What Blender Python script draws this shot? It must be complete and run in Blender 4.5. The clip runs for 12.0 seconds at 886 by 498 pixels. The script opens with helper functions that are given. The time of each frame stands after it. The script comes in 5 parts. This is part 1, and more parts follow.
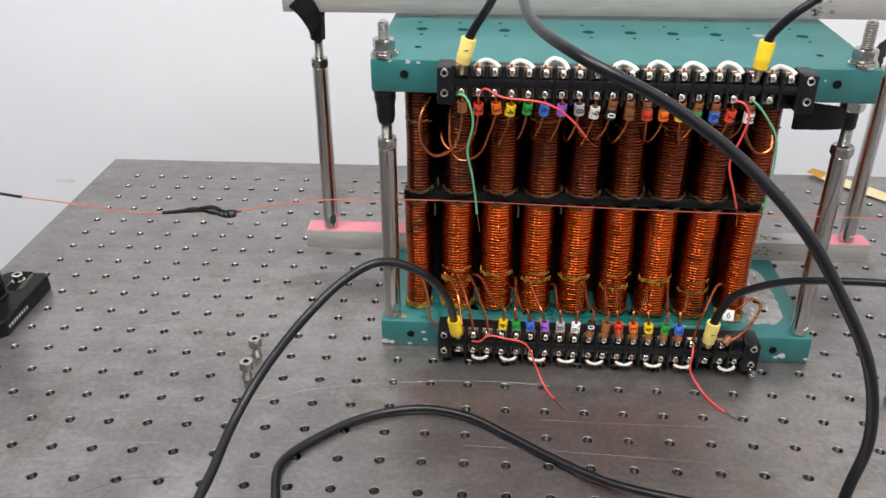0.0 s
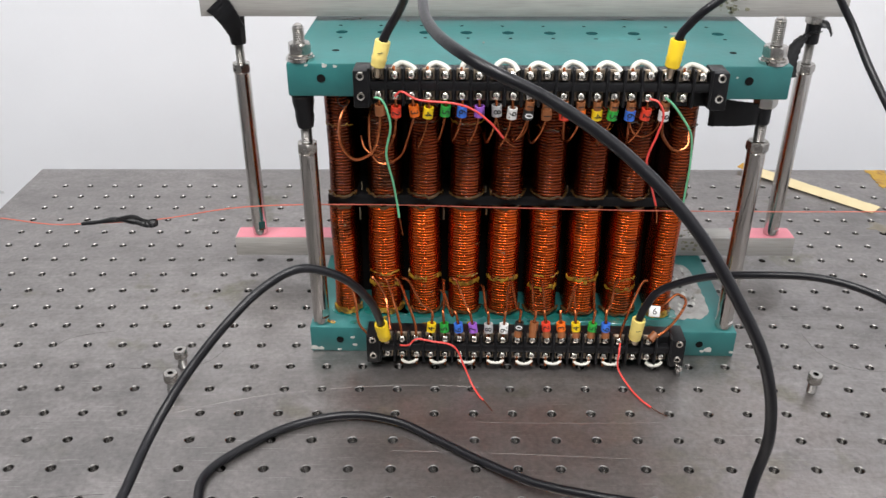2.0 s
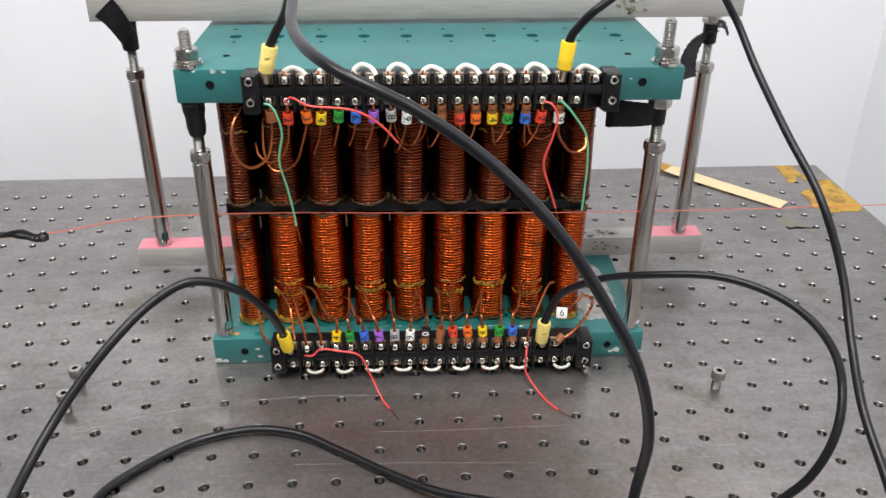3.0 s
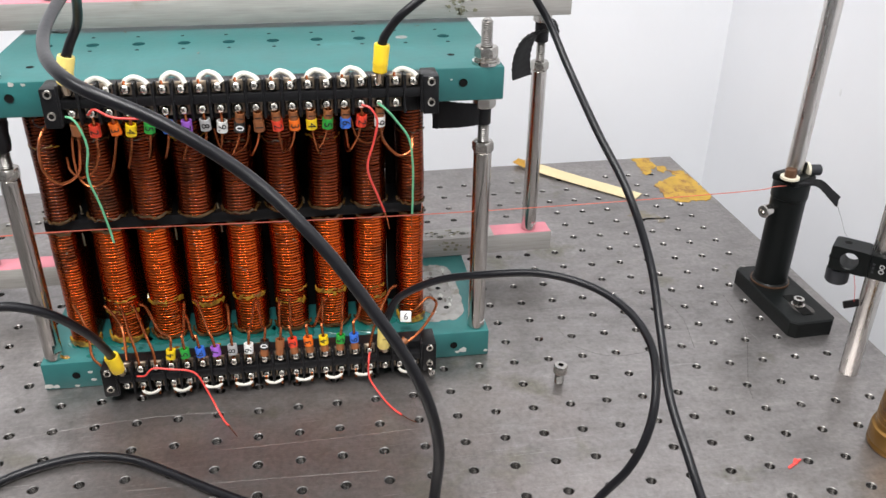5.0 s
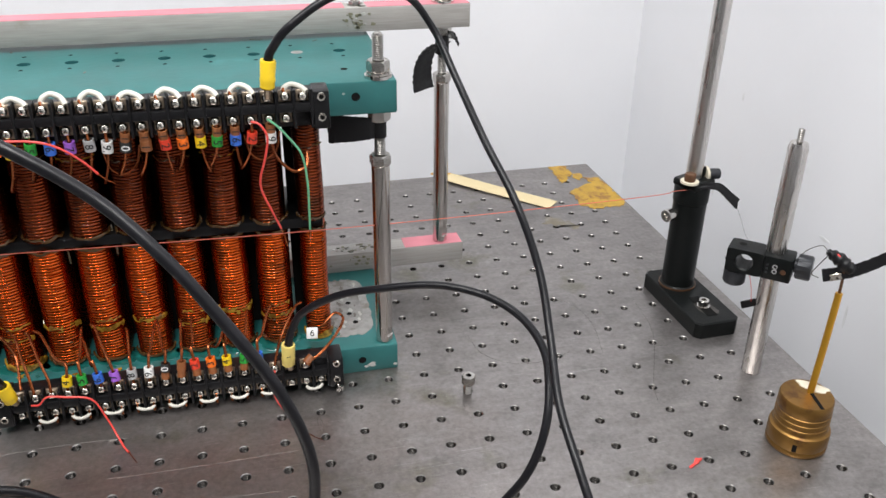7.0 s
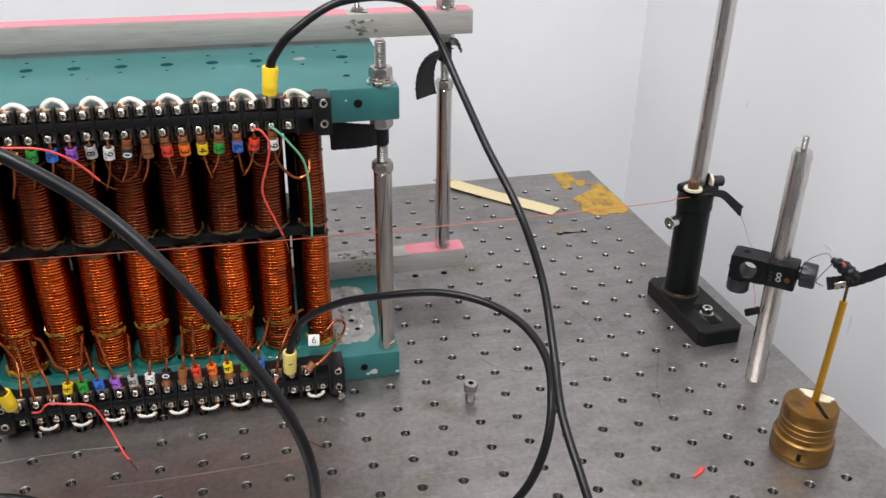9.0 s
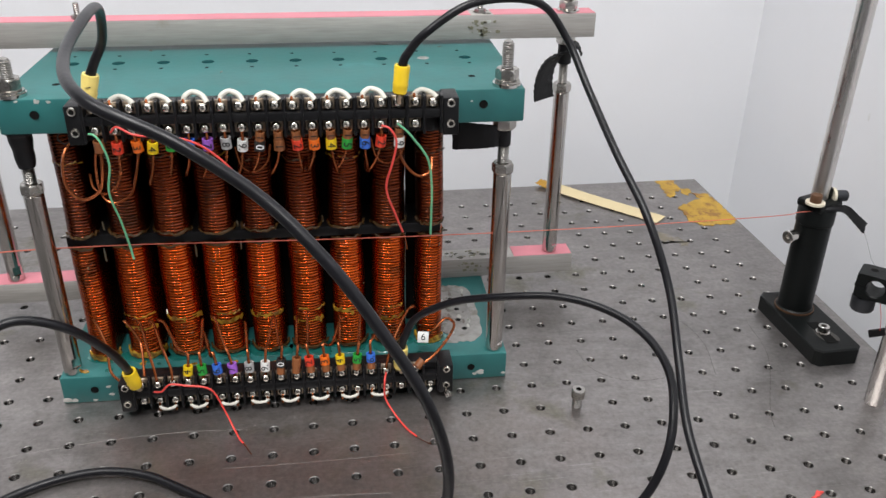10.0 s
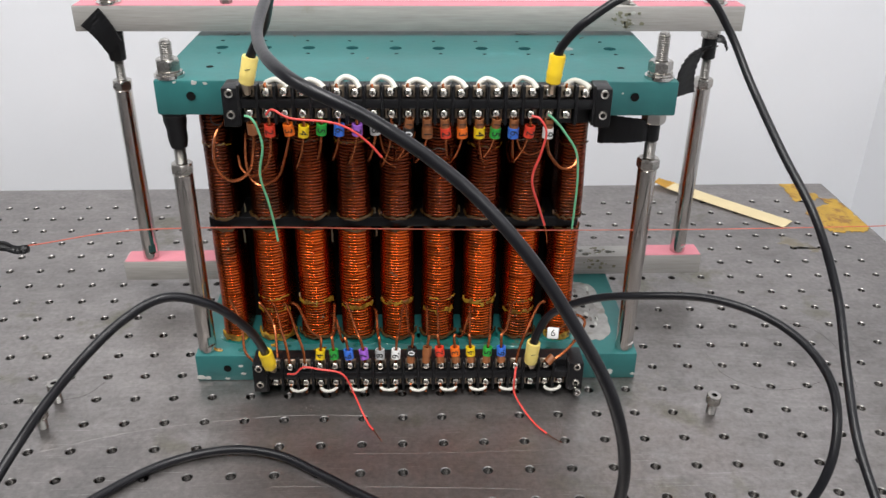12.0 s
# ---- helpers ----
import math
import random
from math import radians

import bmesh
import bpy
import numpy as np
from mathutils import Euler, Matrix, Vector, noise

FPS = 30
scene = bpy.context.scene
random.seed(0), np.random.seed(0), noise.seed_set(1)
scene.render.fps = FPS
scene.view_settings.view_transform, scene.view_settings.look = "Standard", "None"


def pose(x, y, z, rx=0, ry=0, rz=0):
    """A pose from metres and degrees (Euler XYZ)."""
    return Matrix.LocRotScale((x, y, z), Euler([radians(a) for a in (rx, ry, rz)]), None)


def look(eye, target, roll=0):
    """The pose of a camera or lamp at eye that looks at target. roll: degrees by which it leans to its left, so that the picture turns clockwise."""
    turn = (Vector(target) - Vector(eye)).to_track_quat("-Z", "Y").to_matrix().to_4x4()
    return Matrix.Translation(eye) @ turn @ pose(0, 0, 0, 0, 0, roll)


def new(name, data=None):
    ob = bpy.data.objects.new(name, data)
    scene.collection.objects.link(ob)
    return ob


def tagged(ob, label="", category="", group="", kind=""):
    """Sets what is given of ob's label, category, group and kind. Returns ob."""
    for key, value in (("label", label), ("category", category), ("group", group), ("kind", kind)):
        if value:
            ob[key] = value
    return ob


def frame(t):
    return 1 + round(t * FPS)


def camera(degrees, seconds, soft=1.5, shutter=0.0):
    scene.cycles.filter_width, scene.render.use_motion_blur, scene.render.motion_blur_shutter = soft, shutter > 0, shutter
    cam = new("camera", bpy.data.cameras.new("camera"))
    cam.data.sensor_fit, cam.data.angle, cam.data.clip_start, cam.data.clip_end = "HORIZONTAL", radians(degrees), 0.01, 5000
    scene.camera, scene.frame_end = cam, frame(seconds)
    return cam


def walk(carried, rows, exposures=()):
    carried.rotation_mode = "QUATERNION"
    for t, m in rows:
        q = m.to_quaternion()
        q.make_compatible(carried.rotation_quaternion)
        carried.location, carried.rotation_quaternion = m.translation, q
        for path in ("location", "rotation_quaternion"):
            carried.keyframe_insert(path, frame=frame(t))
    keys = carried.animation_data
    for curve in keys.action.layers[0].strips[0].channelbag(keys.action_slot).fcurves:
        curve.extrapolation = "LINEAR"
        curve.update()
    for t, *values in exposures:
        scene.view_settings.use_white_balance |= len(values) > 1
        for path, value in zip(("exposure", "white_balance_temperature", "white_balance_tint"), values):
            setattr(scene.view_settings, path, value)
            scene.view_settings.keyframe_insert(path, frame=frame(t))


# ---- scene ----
cam = camera(55.4, 12.0)
PATH = [
    (0, (-0.015, -0.402, 0.351), (-0.118, 1.349, -0.61), -0.0),
    (0.5, (-0.019, -0.404, 0.35), (-0.128, 1.345, -0.614), -0.1),
    (1, (-0.018, -0.404, 0.349), (-0.132, 1.343, -0.617), -0.2),
    (1.5, (-0.011, -0.402, 0.349), (-0.086, 1.347, -0.619), -0.2),
    (2, (0.007, -0.398, 0.351), (0.001, 1.357, -0.608), 0.0),
    (2.5, (0.022, -0.392, 0.351), (0.087, 1.363, -0.606), 0.3),
    (4.5, (0.073, -0.389, 0.349), (0.336, 1.345, -0.612), 0.7),
    (5, (0.086, -0.389, 0.351), (0.41, 1.338, -0.604), 0.9),
    (5.5, (0.094, -0.389, 0.352), (0.487, 1.326, -0.599), 1.3),
    (6, (0.102, -0.391, 0.349), (0.516, 1.325, -0.591), 0.9),
    (6.5, (0.107, -0.392, 0.351), (0.538, 1.323, -0.583), 0.9),
    (7, (0.116, -0.394, 0.352), (0.56, 1.32, -0.578), 0.8),
    (9, (0.117, -0.392, 0.352), (0.555, 1.329, -0.566), 0.8),
    (9.5, (0.101, -0.388, 0.349), (0.456, 1.356, -0.562), 0.4),
    (10, (0.091, -0.387, 0.352), (0.358, 1.369, -0.567), 0.9),
    (10.5, (0.073, -0.387, 0.349), (0.281, 1.382, -0.561), 0.7),
    (11, (0.063, -0.385, 0.348), (0.207, 1.387, -0.567), 0.6),
    (11.5, (0.057, -0.381, 0.348), (0.18, 1.387, -0.579), 1.0),
    (12, (0.052, -0.378, 0.346), (0.145, 1.391, -0.583), 0.7),
]
walk(cam, [(t, look(eye, target, roll)) for t, eye, target, roll in PATH], [(0, 0.0), (2.5, 0.02), (4.5, 0.17), (5.5, 0.13), (6.5, 0.03), (7, -0.03), (9, -0.16), (9.5, -0.24), (10.5, -0.22), (12, -0.12)])

# ---- world and light ----
world = bpy.data.worlds.new("world")
scene.world = world
world.use_nodes = True
world.node_tree.nodes["Background"].inputs[0].default_value = (0.8, 0.86, 1.0, 1)
world.node_tree.nodes["Background"].inputs[1].default_value = 0.05


def ceiling_lamp(x, y, z, sx, sy, watts):
    data = bpy.data.lights.new("ceiling_light", "AREA")
    data.shape, data.size, data.size_y, data.energy, data.color = "RECTANGLE", sx, sy, watts, (1.0, 0.985, 0.97)
    ob = new("ceiling_light", data)
    ob.matrix_world = pose(x, y, z)
    return ob


ceiling_lamp(-0.75, -0.60, 1.66, 0.3, 1.2, 24)
ceiling_lamp(0.05, -0.60, 1.66, 0.3, 1.2, 33)
scene.view_settings.exposure = 0.0


# ---- materials ----
def material(name, col, rough=0.5, metal=0.0, var=0.15, scale=60.0, bump=0.0, bscale=400.0, stain=None, stain_scale=9.0, stain_cut=0.58, stretch=(1, 1, 1), coat=0.0, rand=0.0, spec=0.5):
    """Base colour varied by coarse and fine noise, optional stains of another colour, bump and varied roughness."""
    m = bpy.data.materials.new(name)
    m.use_nodes = True
    nt = m.node_tree
    n, l = nt.nodes, nt.links
    b = n["Principled BSDF"]
    b.inputs["Metallic"].default_value = metal
    b.inputs["Coat Weight"].default_value = coat
    b.inputs["Specular IOR Level"].default_value = spec
    tc = n.new("ShaderNodeTexCoord")
    mp = n.new("ShaderNodeMapping")
    mp.inputs["Scale"].default_value = stretch
    l.new(tc.outputs["Object"], mp.inputs[0])
    a = n.new("ShaderNodeTexNoise")
    a.inputs["Scale"].default_value, a.inputs["Detail"].default_value = scale, 6
    l.new(mp.outputs[0], a.inputs["Vector"])
    f = n.new("ShaderNodeTexNoise")
    f.inputs["Scale"].default_value, f.inputs["Detail"].default_value = scale * 0.12, 3
    l.new(mp.outputs[0], f.inputs["Vector"])
    mix = n.new("ShaderNodeMix")
    mix.data_type = "FLOAT"
    mix.inputs[0].default_value = 0.5
    l.new(a.outputs[0], mix.inputs[2])
    l.new(f.outputs[0], mix.inputs[3])
    ramp = n.new("ShaderNodeValToRGB")
    lo = [max(0, c * (1 - var)) for c in col]
    hi = [min(1, c * (1 + var)) for c in col]
    ramp.color_ramp.elements[0].position, ramp.color_ramp.elements[0].color = 0.3, (*lo, 1)
    ramp.color_ramp.elements[1].position, ramp.color_ramp.elements[1].color = 0.7, (*hi, 1)
    l.new(mix.outputs[0], ramp.inputs[0])
    out = ramp.outputs[0]
    if stain:
        s = n.new("ShaderNodeTexNoise")
        s.inputs["Scale"].default_value, s.inputs["Detail"].default_value, s.inputs["Roughness"].default_value = stain_scale, 8, 0.65
        l.new(tc.outputs["Object"], s.inputs["Vector"])
        r2 = n.new("ShaderNodeValToRGB")
        r2.color_ramp.elements[0].position, r2.color_ramp.elements[1].position = stain_cut, stain_cut + 0.1
        l.new(s.outputs[0], r2.inputs[0])
        mc = n.new("ShaderNodeMix")
        mc.data_type = "RGBA"
        l.new(r2.outputs[0], mc.inputs[0])
        l.new(out, mc.inputs[6])
        mc.inputs[7].default_value = (*stain, 1)
        out = mc.outputs[2]
    if rand:
        oi = n.new("ShaderNodeObjectInfo")
        hs = n.new("ShaderNodeHueSaturation")
        mr = n.new("ShaderNodeMapRange")
        mr.inputs["To Min"].default_value, mr.inputs["To Max"].default_value = 1 - rand, 1 + rand
        l.new(oi.outputs["Random"], mr.inputs[0])
        l.new(mr.outputs[0], hs.inputs["Value"])
        l.new(out, hs.inputs["Color"])
        out = hs.outputs[0]
    l.new(out, b.inputs["Base Color"])
    rr = n.new("ShaderNodeMapRange")
    rr.inputs["To Min"].default_value, rr.inputs["To Max"].default_value = max(0.03, rough - 0.1), min(1, rough + 0.1)
    l.new(mix.outputs[0], rr.inputs[0])
    l.new(rr.outputs[0], b.inputs["Roughness"])
    if bump:
        g = n.new("ShaderNodeTexNoise")
        g.inputs["Scale"].default_value, g.inputs["Detail"].default_value = bscale, 4
        l.new(mp.outputs[0], g.inputs["Vector"])
        bp = n.new("ShaderNodeBump")
        bp.inputs["Strength"].default_value, bp.inputs["Distance"].default_value = bump, 0.001
        l.new(g.outputs[0], bp.inputs["Height"])
        l.new(bp.outputs[0], b.inputs["Normal"])
    return m




def table_steel():
    """Brushed steel with a brown worn zone before the magnet, yellowish smudges and fine scratches."""
    m = material("brushed_steel_table", (0.268, 0.252, 0.246), 0.34, 0.82, 0.30, 48, 0.12, 420, (0.185, 0.175, 0.140), 14, 0.585, (1, 1.7, 1))
    nt = m.node_tree
    n, l = nt.nodes, nt.links
    b = n["Principled BSDF"]
    old = b.inputs["Base Color"].links[0].from_socket
    tc = n.new("ShaderNodeTexCoord")

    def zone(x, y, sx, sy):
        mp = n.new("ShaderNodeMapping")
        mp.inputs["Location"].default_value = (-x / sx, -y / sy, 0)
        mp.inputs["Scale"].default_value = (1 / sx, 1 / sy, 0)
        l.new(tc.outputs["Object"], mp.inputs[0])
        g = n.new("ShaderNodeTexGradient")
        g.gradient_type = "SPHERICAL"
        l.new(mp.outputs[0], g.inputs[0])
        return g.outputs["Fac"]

    nz = n.new("ShaderNodeTexNoise")
    nz.inputs["Scale"].default_value, nz.inputs["Detail"].default_value = 22, 6
    l.new(tc.outputs["Object"], nz.inputs["Vector"])
    mul = n.new("ShaderNodeMath")
    mul.operation = "MULTIPLY"
    l.new(zone(0.02, 0.02, 0.26, 0.13), mul.inputs[0])
    mr = n.new("ShaderNodeMapRange")
    mr.inputs["From Min"].default_value, mr.inputs["From Max"].default_value, mr.inputs["To Max"].default_value = 0.3, 0.65, 1.3
    l.new(nz.outputs[0], mr.inputs[0])
    l.new(mr.outputs[0], mul.inputs[1])
    mc = n.new("ShaderNodeMix")
    mc.data_type = "RGBA"
    l.new(mul.outputs[0], mc.inputs[0])
    l.new(old, mc.inputs[6])
    mc.inputs[7].default_value = (0.245, 0.208, 0.195, 1)
    out = mc.outputs[2]
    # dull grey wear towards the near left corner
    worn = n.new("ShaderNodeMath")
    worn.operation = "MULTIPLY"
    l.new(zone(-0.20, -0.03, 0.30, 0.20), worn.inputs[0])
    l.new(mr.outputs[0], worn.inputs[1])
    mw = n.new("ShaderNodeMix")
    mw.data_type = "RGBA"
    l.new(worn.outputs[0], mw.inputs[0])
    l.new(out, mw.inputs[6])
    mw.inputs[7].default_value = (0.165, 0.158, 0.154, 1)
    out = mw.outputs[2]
    # hairline scratches in several directions
    for turn, sc, thr, tone in ((15, 30, 0.68, 0.42), (-62, 24, 0.68, 0.42), (48, 38, 0.69, 0.40), (-25, 34, 0.69, 0.11), (88, 40, 0.69, 0.13)):
        mp = n.new("ShaderNodeMapping")
        mp.inputs["Rotation"].default_value = (0, 0, radians(turn))
        mp.inputs["Scale"].default_value = (1, 70, 1)
        l.new(tc.outputs["Object"], mp.inputs[0])
        v = n.new("ShaderNodeTexNoise")
        v.inputs["Scale"].default_value, v.inputs["Detail"].default_value = sc, 2
        l.new(mp.outputs[0], v.inputs["Vector"])
        r = n.new("ShaderNodeMapRange")
        r.inputs["From Min"].default_value, r.inputs["From Max"].default_value, r.inputs["To Max"].default_value = thr, thr + 0.07, 0.6
        l.new(v.outputs[0], r.inputs[0])
        m2 = n.new("ShaderNodeMix")
        m2.data_type = "RGBA"
        l.new(r.outputs[0], m2.inputs[0])
        l.new(out, m2.inputs[6])
        m2.inputs[7].default_value = (tone, tone * 0.975, tone * 0.945, 1)
        out = m2.outputs[2]
    # fine mottled grain
    gr = n.new("ShaderNodeTexNoise")
    gr.inputs["Scale"].default_value, gr.inputs["Detail"].default_value, gr.inputs["Roughness"].default_value = 260, 5, 0.7
    l.new(tc.outputs["Object"], gr.inputs["Vector"])
    gm = n.new("ShaderNodeMapRange")
    gm.inputs["From Min"].default_value, gm.inputs["From Max"].default_value = 0.3, 0.7
    gm.inputs["To Min"].default_value, gm.inputs["To Max"].default_value = 0.80, 1.22
    l.new(gr.outputs[0], gm.inputs[0])
    hs = n.new("ShaderNodeHueSaturation")
    l.new(gm.outputs[0], hs.inputs["Value"])
    l.new(out, hs.inputs["Color"])
    l.new(hs.outputs[0], b.inputs["Base Color"])
    return m


TABLE = table_steel()
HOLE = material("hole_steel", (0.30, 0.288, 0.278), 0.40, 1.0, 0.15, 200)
# dark teal that paints the shade inside the plate holes
HOLETEAL = material("hole_shade_teal", (0.003, 0.040, 0.042), 0.9, spec=0.1)
# darker steel that paints the shade inside tapped holes and screw sockets
RECESS = material("shaded_recess_steel", (0.042, 0.039, 0.037), 0.28, 0.95, 0.3, 300)
# near-black for the painted shade of holes, slots and coil gaps
DARK = material("recess_shade", (0.008, 0.008, 0.008), 0.9, spec=0.1)
WALL = material("white_wall_paint", (0.80, 0.81, 0.84), 0.6, 0, 0.02, 14, 0.1, 160)
FLOOR = material("grey_floor", (0.20, 0.20, 0.20), 0.5, 0, 0.1, 20)
CEIL = material("ceiling_paint", (0.78, 0.78, 0.78), 0.7, 0, 0.03, 10)
GREEN = material("green_paint", (0.019, 0.128, 0.125), 0.46, 0, 0.18, 60, 0.15, 220, (0.034, 0.165, 0.160), 30, 0.62, coat=0.05)
STEEL = material("polished_steel", (0.60, 0.575, 0.545), 0.15, 1.0, 0.06, 60, 0.02, 900)
NUT = material("machined_steel_nut", (0.46, 0.44, 0.41), 0.27, 1.0, 0.14, 120, 0.04, 700)
ROD = material("threaded_steel", (0.30, 0.288, 0.272), 0.33, 1.0, 0.12, 300)
ALU = material("aluminium_bar", (0.34, 0.328, 0.308), 0.55, 0.15, 0.24, 90, 0.12, 500, (0.27, 0.255, 0.215), 20, 0.60, (0.5, 9, 9))
PINK = material("pink_tape", (0.54, 0.185, 0.225), 0.55, 0, 0.16, 60, 0.15, 300, (0.50, 0.16, 0.17), 40, 0.62)
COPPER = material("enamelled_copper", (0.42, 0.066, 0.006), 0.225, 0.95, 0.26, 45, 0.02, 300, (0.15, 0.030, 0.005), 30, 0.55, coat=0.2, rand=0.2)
# brown varnish, its colour darkened further for the shade under the top plate
VARNISHSHADE = material("varnished_copper_shaded", (0.150, 0.025, 0.003), 0.22, 0.92, 0.36, 50, 0.03, 300, (0.06, 0.016, 0.004), 30, 0.54, coat=0.25, rand=0.2)
LEAD = material("copper_lead", (0.36, 0.105, 0.036), 0.25, 0.85, 0.25, 150)
BLACK = material("black_plastic", (0.009, 0.009, 0.010), 0.32, 0, 0.2, 120, 0.1, 500, spec=0.22)
TAPE = material("black_tape", (0.006, 0.006, 0.007), 0.42, 0, 0.2, 90, 0.3, 150, spec=0.3)
CABLE = material("black_cable_rubber", (0.007, 0.007, 0.009), 0.33, 0, 0.15, 60, 0.1, 300, spec=0.30)
RED = material("red_wire", (0.65, 0.06, 0.05), 0.4)
GREENW = material("green_wire", (0.12, 0.40, 0.22), 0.4)
BRASS = material("brass", (0.225, 0.120, 0.031), 0.38, 0.8, 0.3, 70, 0.2, 250, (0.13, 0.062, 0.022), 45, 0.53)

SLEEVE = {
    "brown": material("brown_sleeve", (0.26, 0.09, 0.03), 0.45), "red": material("red_sleeve", (0.72, 0.05, 0.02), 0.45),
    "orange": material("orange_sleeve", (0.85, 0.16, 0.01), 0.45), "yellow": material("yellow_sleeve", (0.85, 0.58, 0.01), 0.45),
    "green": material("green_sleeve", (0.02, 0.32, 0.04), 0.45), "blue": material("blue_sleeve", (0.04, 0.16, 0.65), 0.45),
    "violet": material("violet_sleeve", (0.32, 0.11, 0.55), 0.45), "grey": material("grey_sleeve", (0.42, 0.42, 0.42), 0.45),
    "white": material("white_sleeve", (0.82, 0.82, 0.80), 0.45), "black": material("black_sleeve", (0.02, 0.02, 0.02), 0.4),
}
TAB = material("dull_tab", (0.36, 0.29, 0.22), 0.4, 0.8, 0.35, 300)
INKRECESS = material("black_ink_and_recess", (0.01, 0.01, 0.01), 0.6)
WHITEINK = material("white_ink", (0.8, 0.8, 0.8), 0.6)
NICKEL = material("nickel_screw", (0.80, 0.76, 0.68), 0.22, 1.0, 0.1, 300)
JUMPER = material("white_jumper_sleeve", (0.60, 0.585, 0.52), 0.5, 0, 0.06, 200)
LUG = material("yellow_lug_sleeve", (0.85, 0.58, 0.02), 0.4, 0, 0.12, 120, 0.1, 300)
LUGPALE = material("pale_yellow_lug_sleeve", (0.78, 0.62, 0.18), 0.4, 0, 0.15, 120, 0.1, 300)
KAPTON = material("amber_tape", (0.36, 0.21, 0.022), 0.22, 0, 0.45, 160, 0.5, 220, (0.14, 0.065, 0.008), 130, 0.47, coat=0.6)
GLUEWET = material("glue_over_paint", (0.012, 0.12, 0.105), 0.1, 0, 0.35, 150, 0.5, 160, (0.10, 0.085, 0.03), 70, 0.6, coat=0.8)
GLUE = material("clear_glue", (0.075, 0.040, 0.014), 0.16, 0, 0.4, 120, 0.3, 200, coat=0.3)
BARE = material("scraped_metal", (0.34, 0.335, 0.32), 0.5, 0.5, 0.35, 150, 0.25, 260, (0.22, 0.205, 0.18), 70, 0.52)
SCUFFED = material("scuffed_metal", (0.31, 0.305, 0.29), 0.45, 0.5, 0.4, 180, 0.25, 260, (0.18, 0.17, 0.15), 110, 0.52)
MASK = material("masking_tape", (0.60, 0.50, 0.30), 0.7, 0, 0.06, 70, 0.2, 300)
TANSTAIN = material("tan_stain", (0.235, 0.205, 0.155), 0.5, 0.5, 0.3, 120, 0.2, 300, (0.25, 0.24, 0.225), 60, 0.5)
RESIDUE = material("yellow_residue", (0.42, 0.255, 0.030), 0.6, 0, 0.3, 70, 0.4, 150, (0.22, 0.105, 0.026), 75, 0.53)
STAIN = material("grey_stain", (0.16, 0.145, 0.13), 0.55, 0.4, 0.25, 80)
ANOD = material("black_anodised", (0.006, 0.007, 0.007), 0.32, 0.0, 0.2, 90, 0.1, 500, spec=0.14)
KNOB = material("dark_knurled", (0.035, 0.037, 0.042), 0.4, 0.5, 0.2, 90)
SATIN = material("satin_steel", (0.60, 0.575, 0.55), 0.27, 1.0, 0.06, 60, 0.04, 700, stretch=(6, 6, 0.6))
BRASSROD = material("brass_rod", (0.62, 0.33, 0.035), 0.3, 0.8, 0.15, 90)
BONE = material("white_nylon", (0.62, 0.57, 0.45), 0.5)
RUST = material("brown_bolt", (0.13, 0.065, 0.035), 0.45, 0.6, 0.3, 150)
DARKGRIME = material("dark_grime", (0.05, 0.052, 0.035), 0.6, 0, 0.4, 200, 0.5, 300)
GRIME = material("green_grime", (0.20, 0.19, 0.13), 0.7, 0, 0.4, 200, 0.5, 300)
SCRATCH = material("bright_scratch", (0.25, 0.24, 0.23), 0.42, 0.8)
FIBRE = material("dark_fibre", (0.06, 0.055, 0.05), 0.6)
CHIP = material("bare_chip", (0.50, 0.50, 0.47), 0.5, 0.2, 0.2, 200)


# ---- mesh helpers ----
def thing(name, x, y, z, label, category, group="", kind="", rz=0.0):
    ob = tagged(new(name), label, category, group, kind)
    ob.matrix_world = pose(x, y, z, 0, 0, rz)
    ob.empty_display_size = 0.02
    return ob


def base(ob):
    m = Matrix()
    while ob:
        m = ob.matrix_basis @ m
        ob = ob.parent
    return m


def part(name, bm, mat, parent=None, label="", smooth=True, local=False):
    """Links a bmesh, given in world coordinates (or in its parent's, if local), as one mesh under parent."""
    me = bpy.data.meshes.new(name)
    if parent and not local:
        bm.transform(base(parent).inverted())
    bm.normal_update()
    bm.to_mesh(me)
    bm.free()
    me.materials.append(mat)
    if smooth:
        me.shade_smooth()
        me.set_sharp_from_angle(angle=radians(38))
    ob = new(name, me)
    if parent:
        ob.parent = parent
    return tagged(ob, label)


def add(bm, other, m=None):
    me = bpy.data.meshes.new("tmp")
    if m is not None:
        other.transform(m)
    other.to_mesh(me)
    other.free()
    bm.from_mesh(me)
    bpy.data.meshes.remove(me)
    return bm


def box(lo, hi, bevel=0.0, seg=2, m=None, bm=None):
    b = bmesh.new()
    bmesh.ops.create_cube(b, size=1)
    for v in b.verts:
        v.co = Vector([lo[k] + (v.co[k] + 0.5) * (hi[k] - lo[k]) for k in range(3)])
    if bevel:
        bmesh.ops.bevel(b, geom=b.edges[:], offset=bevel, segments=seg, profile=0.5, affect="EDGES")
    if m is not None:
        b.transform(m)
    return add(bm, b) if bm else b


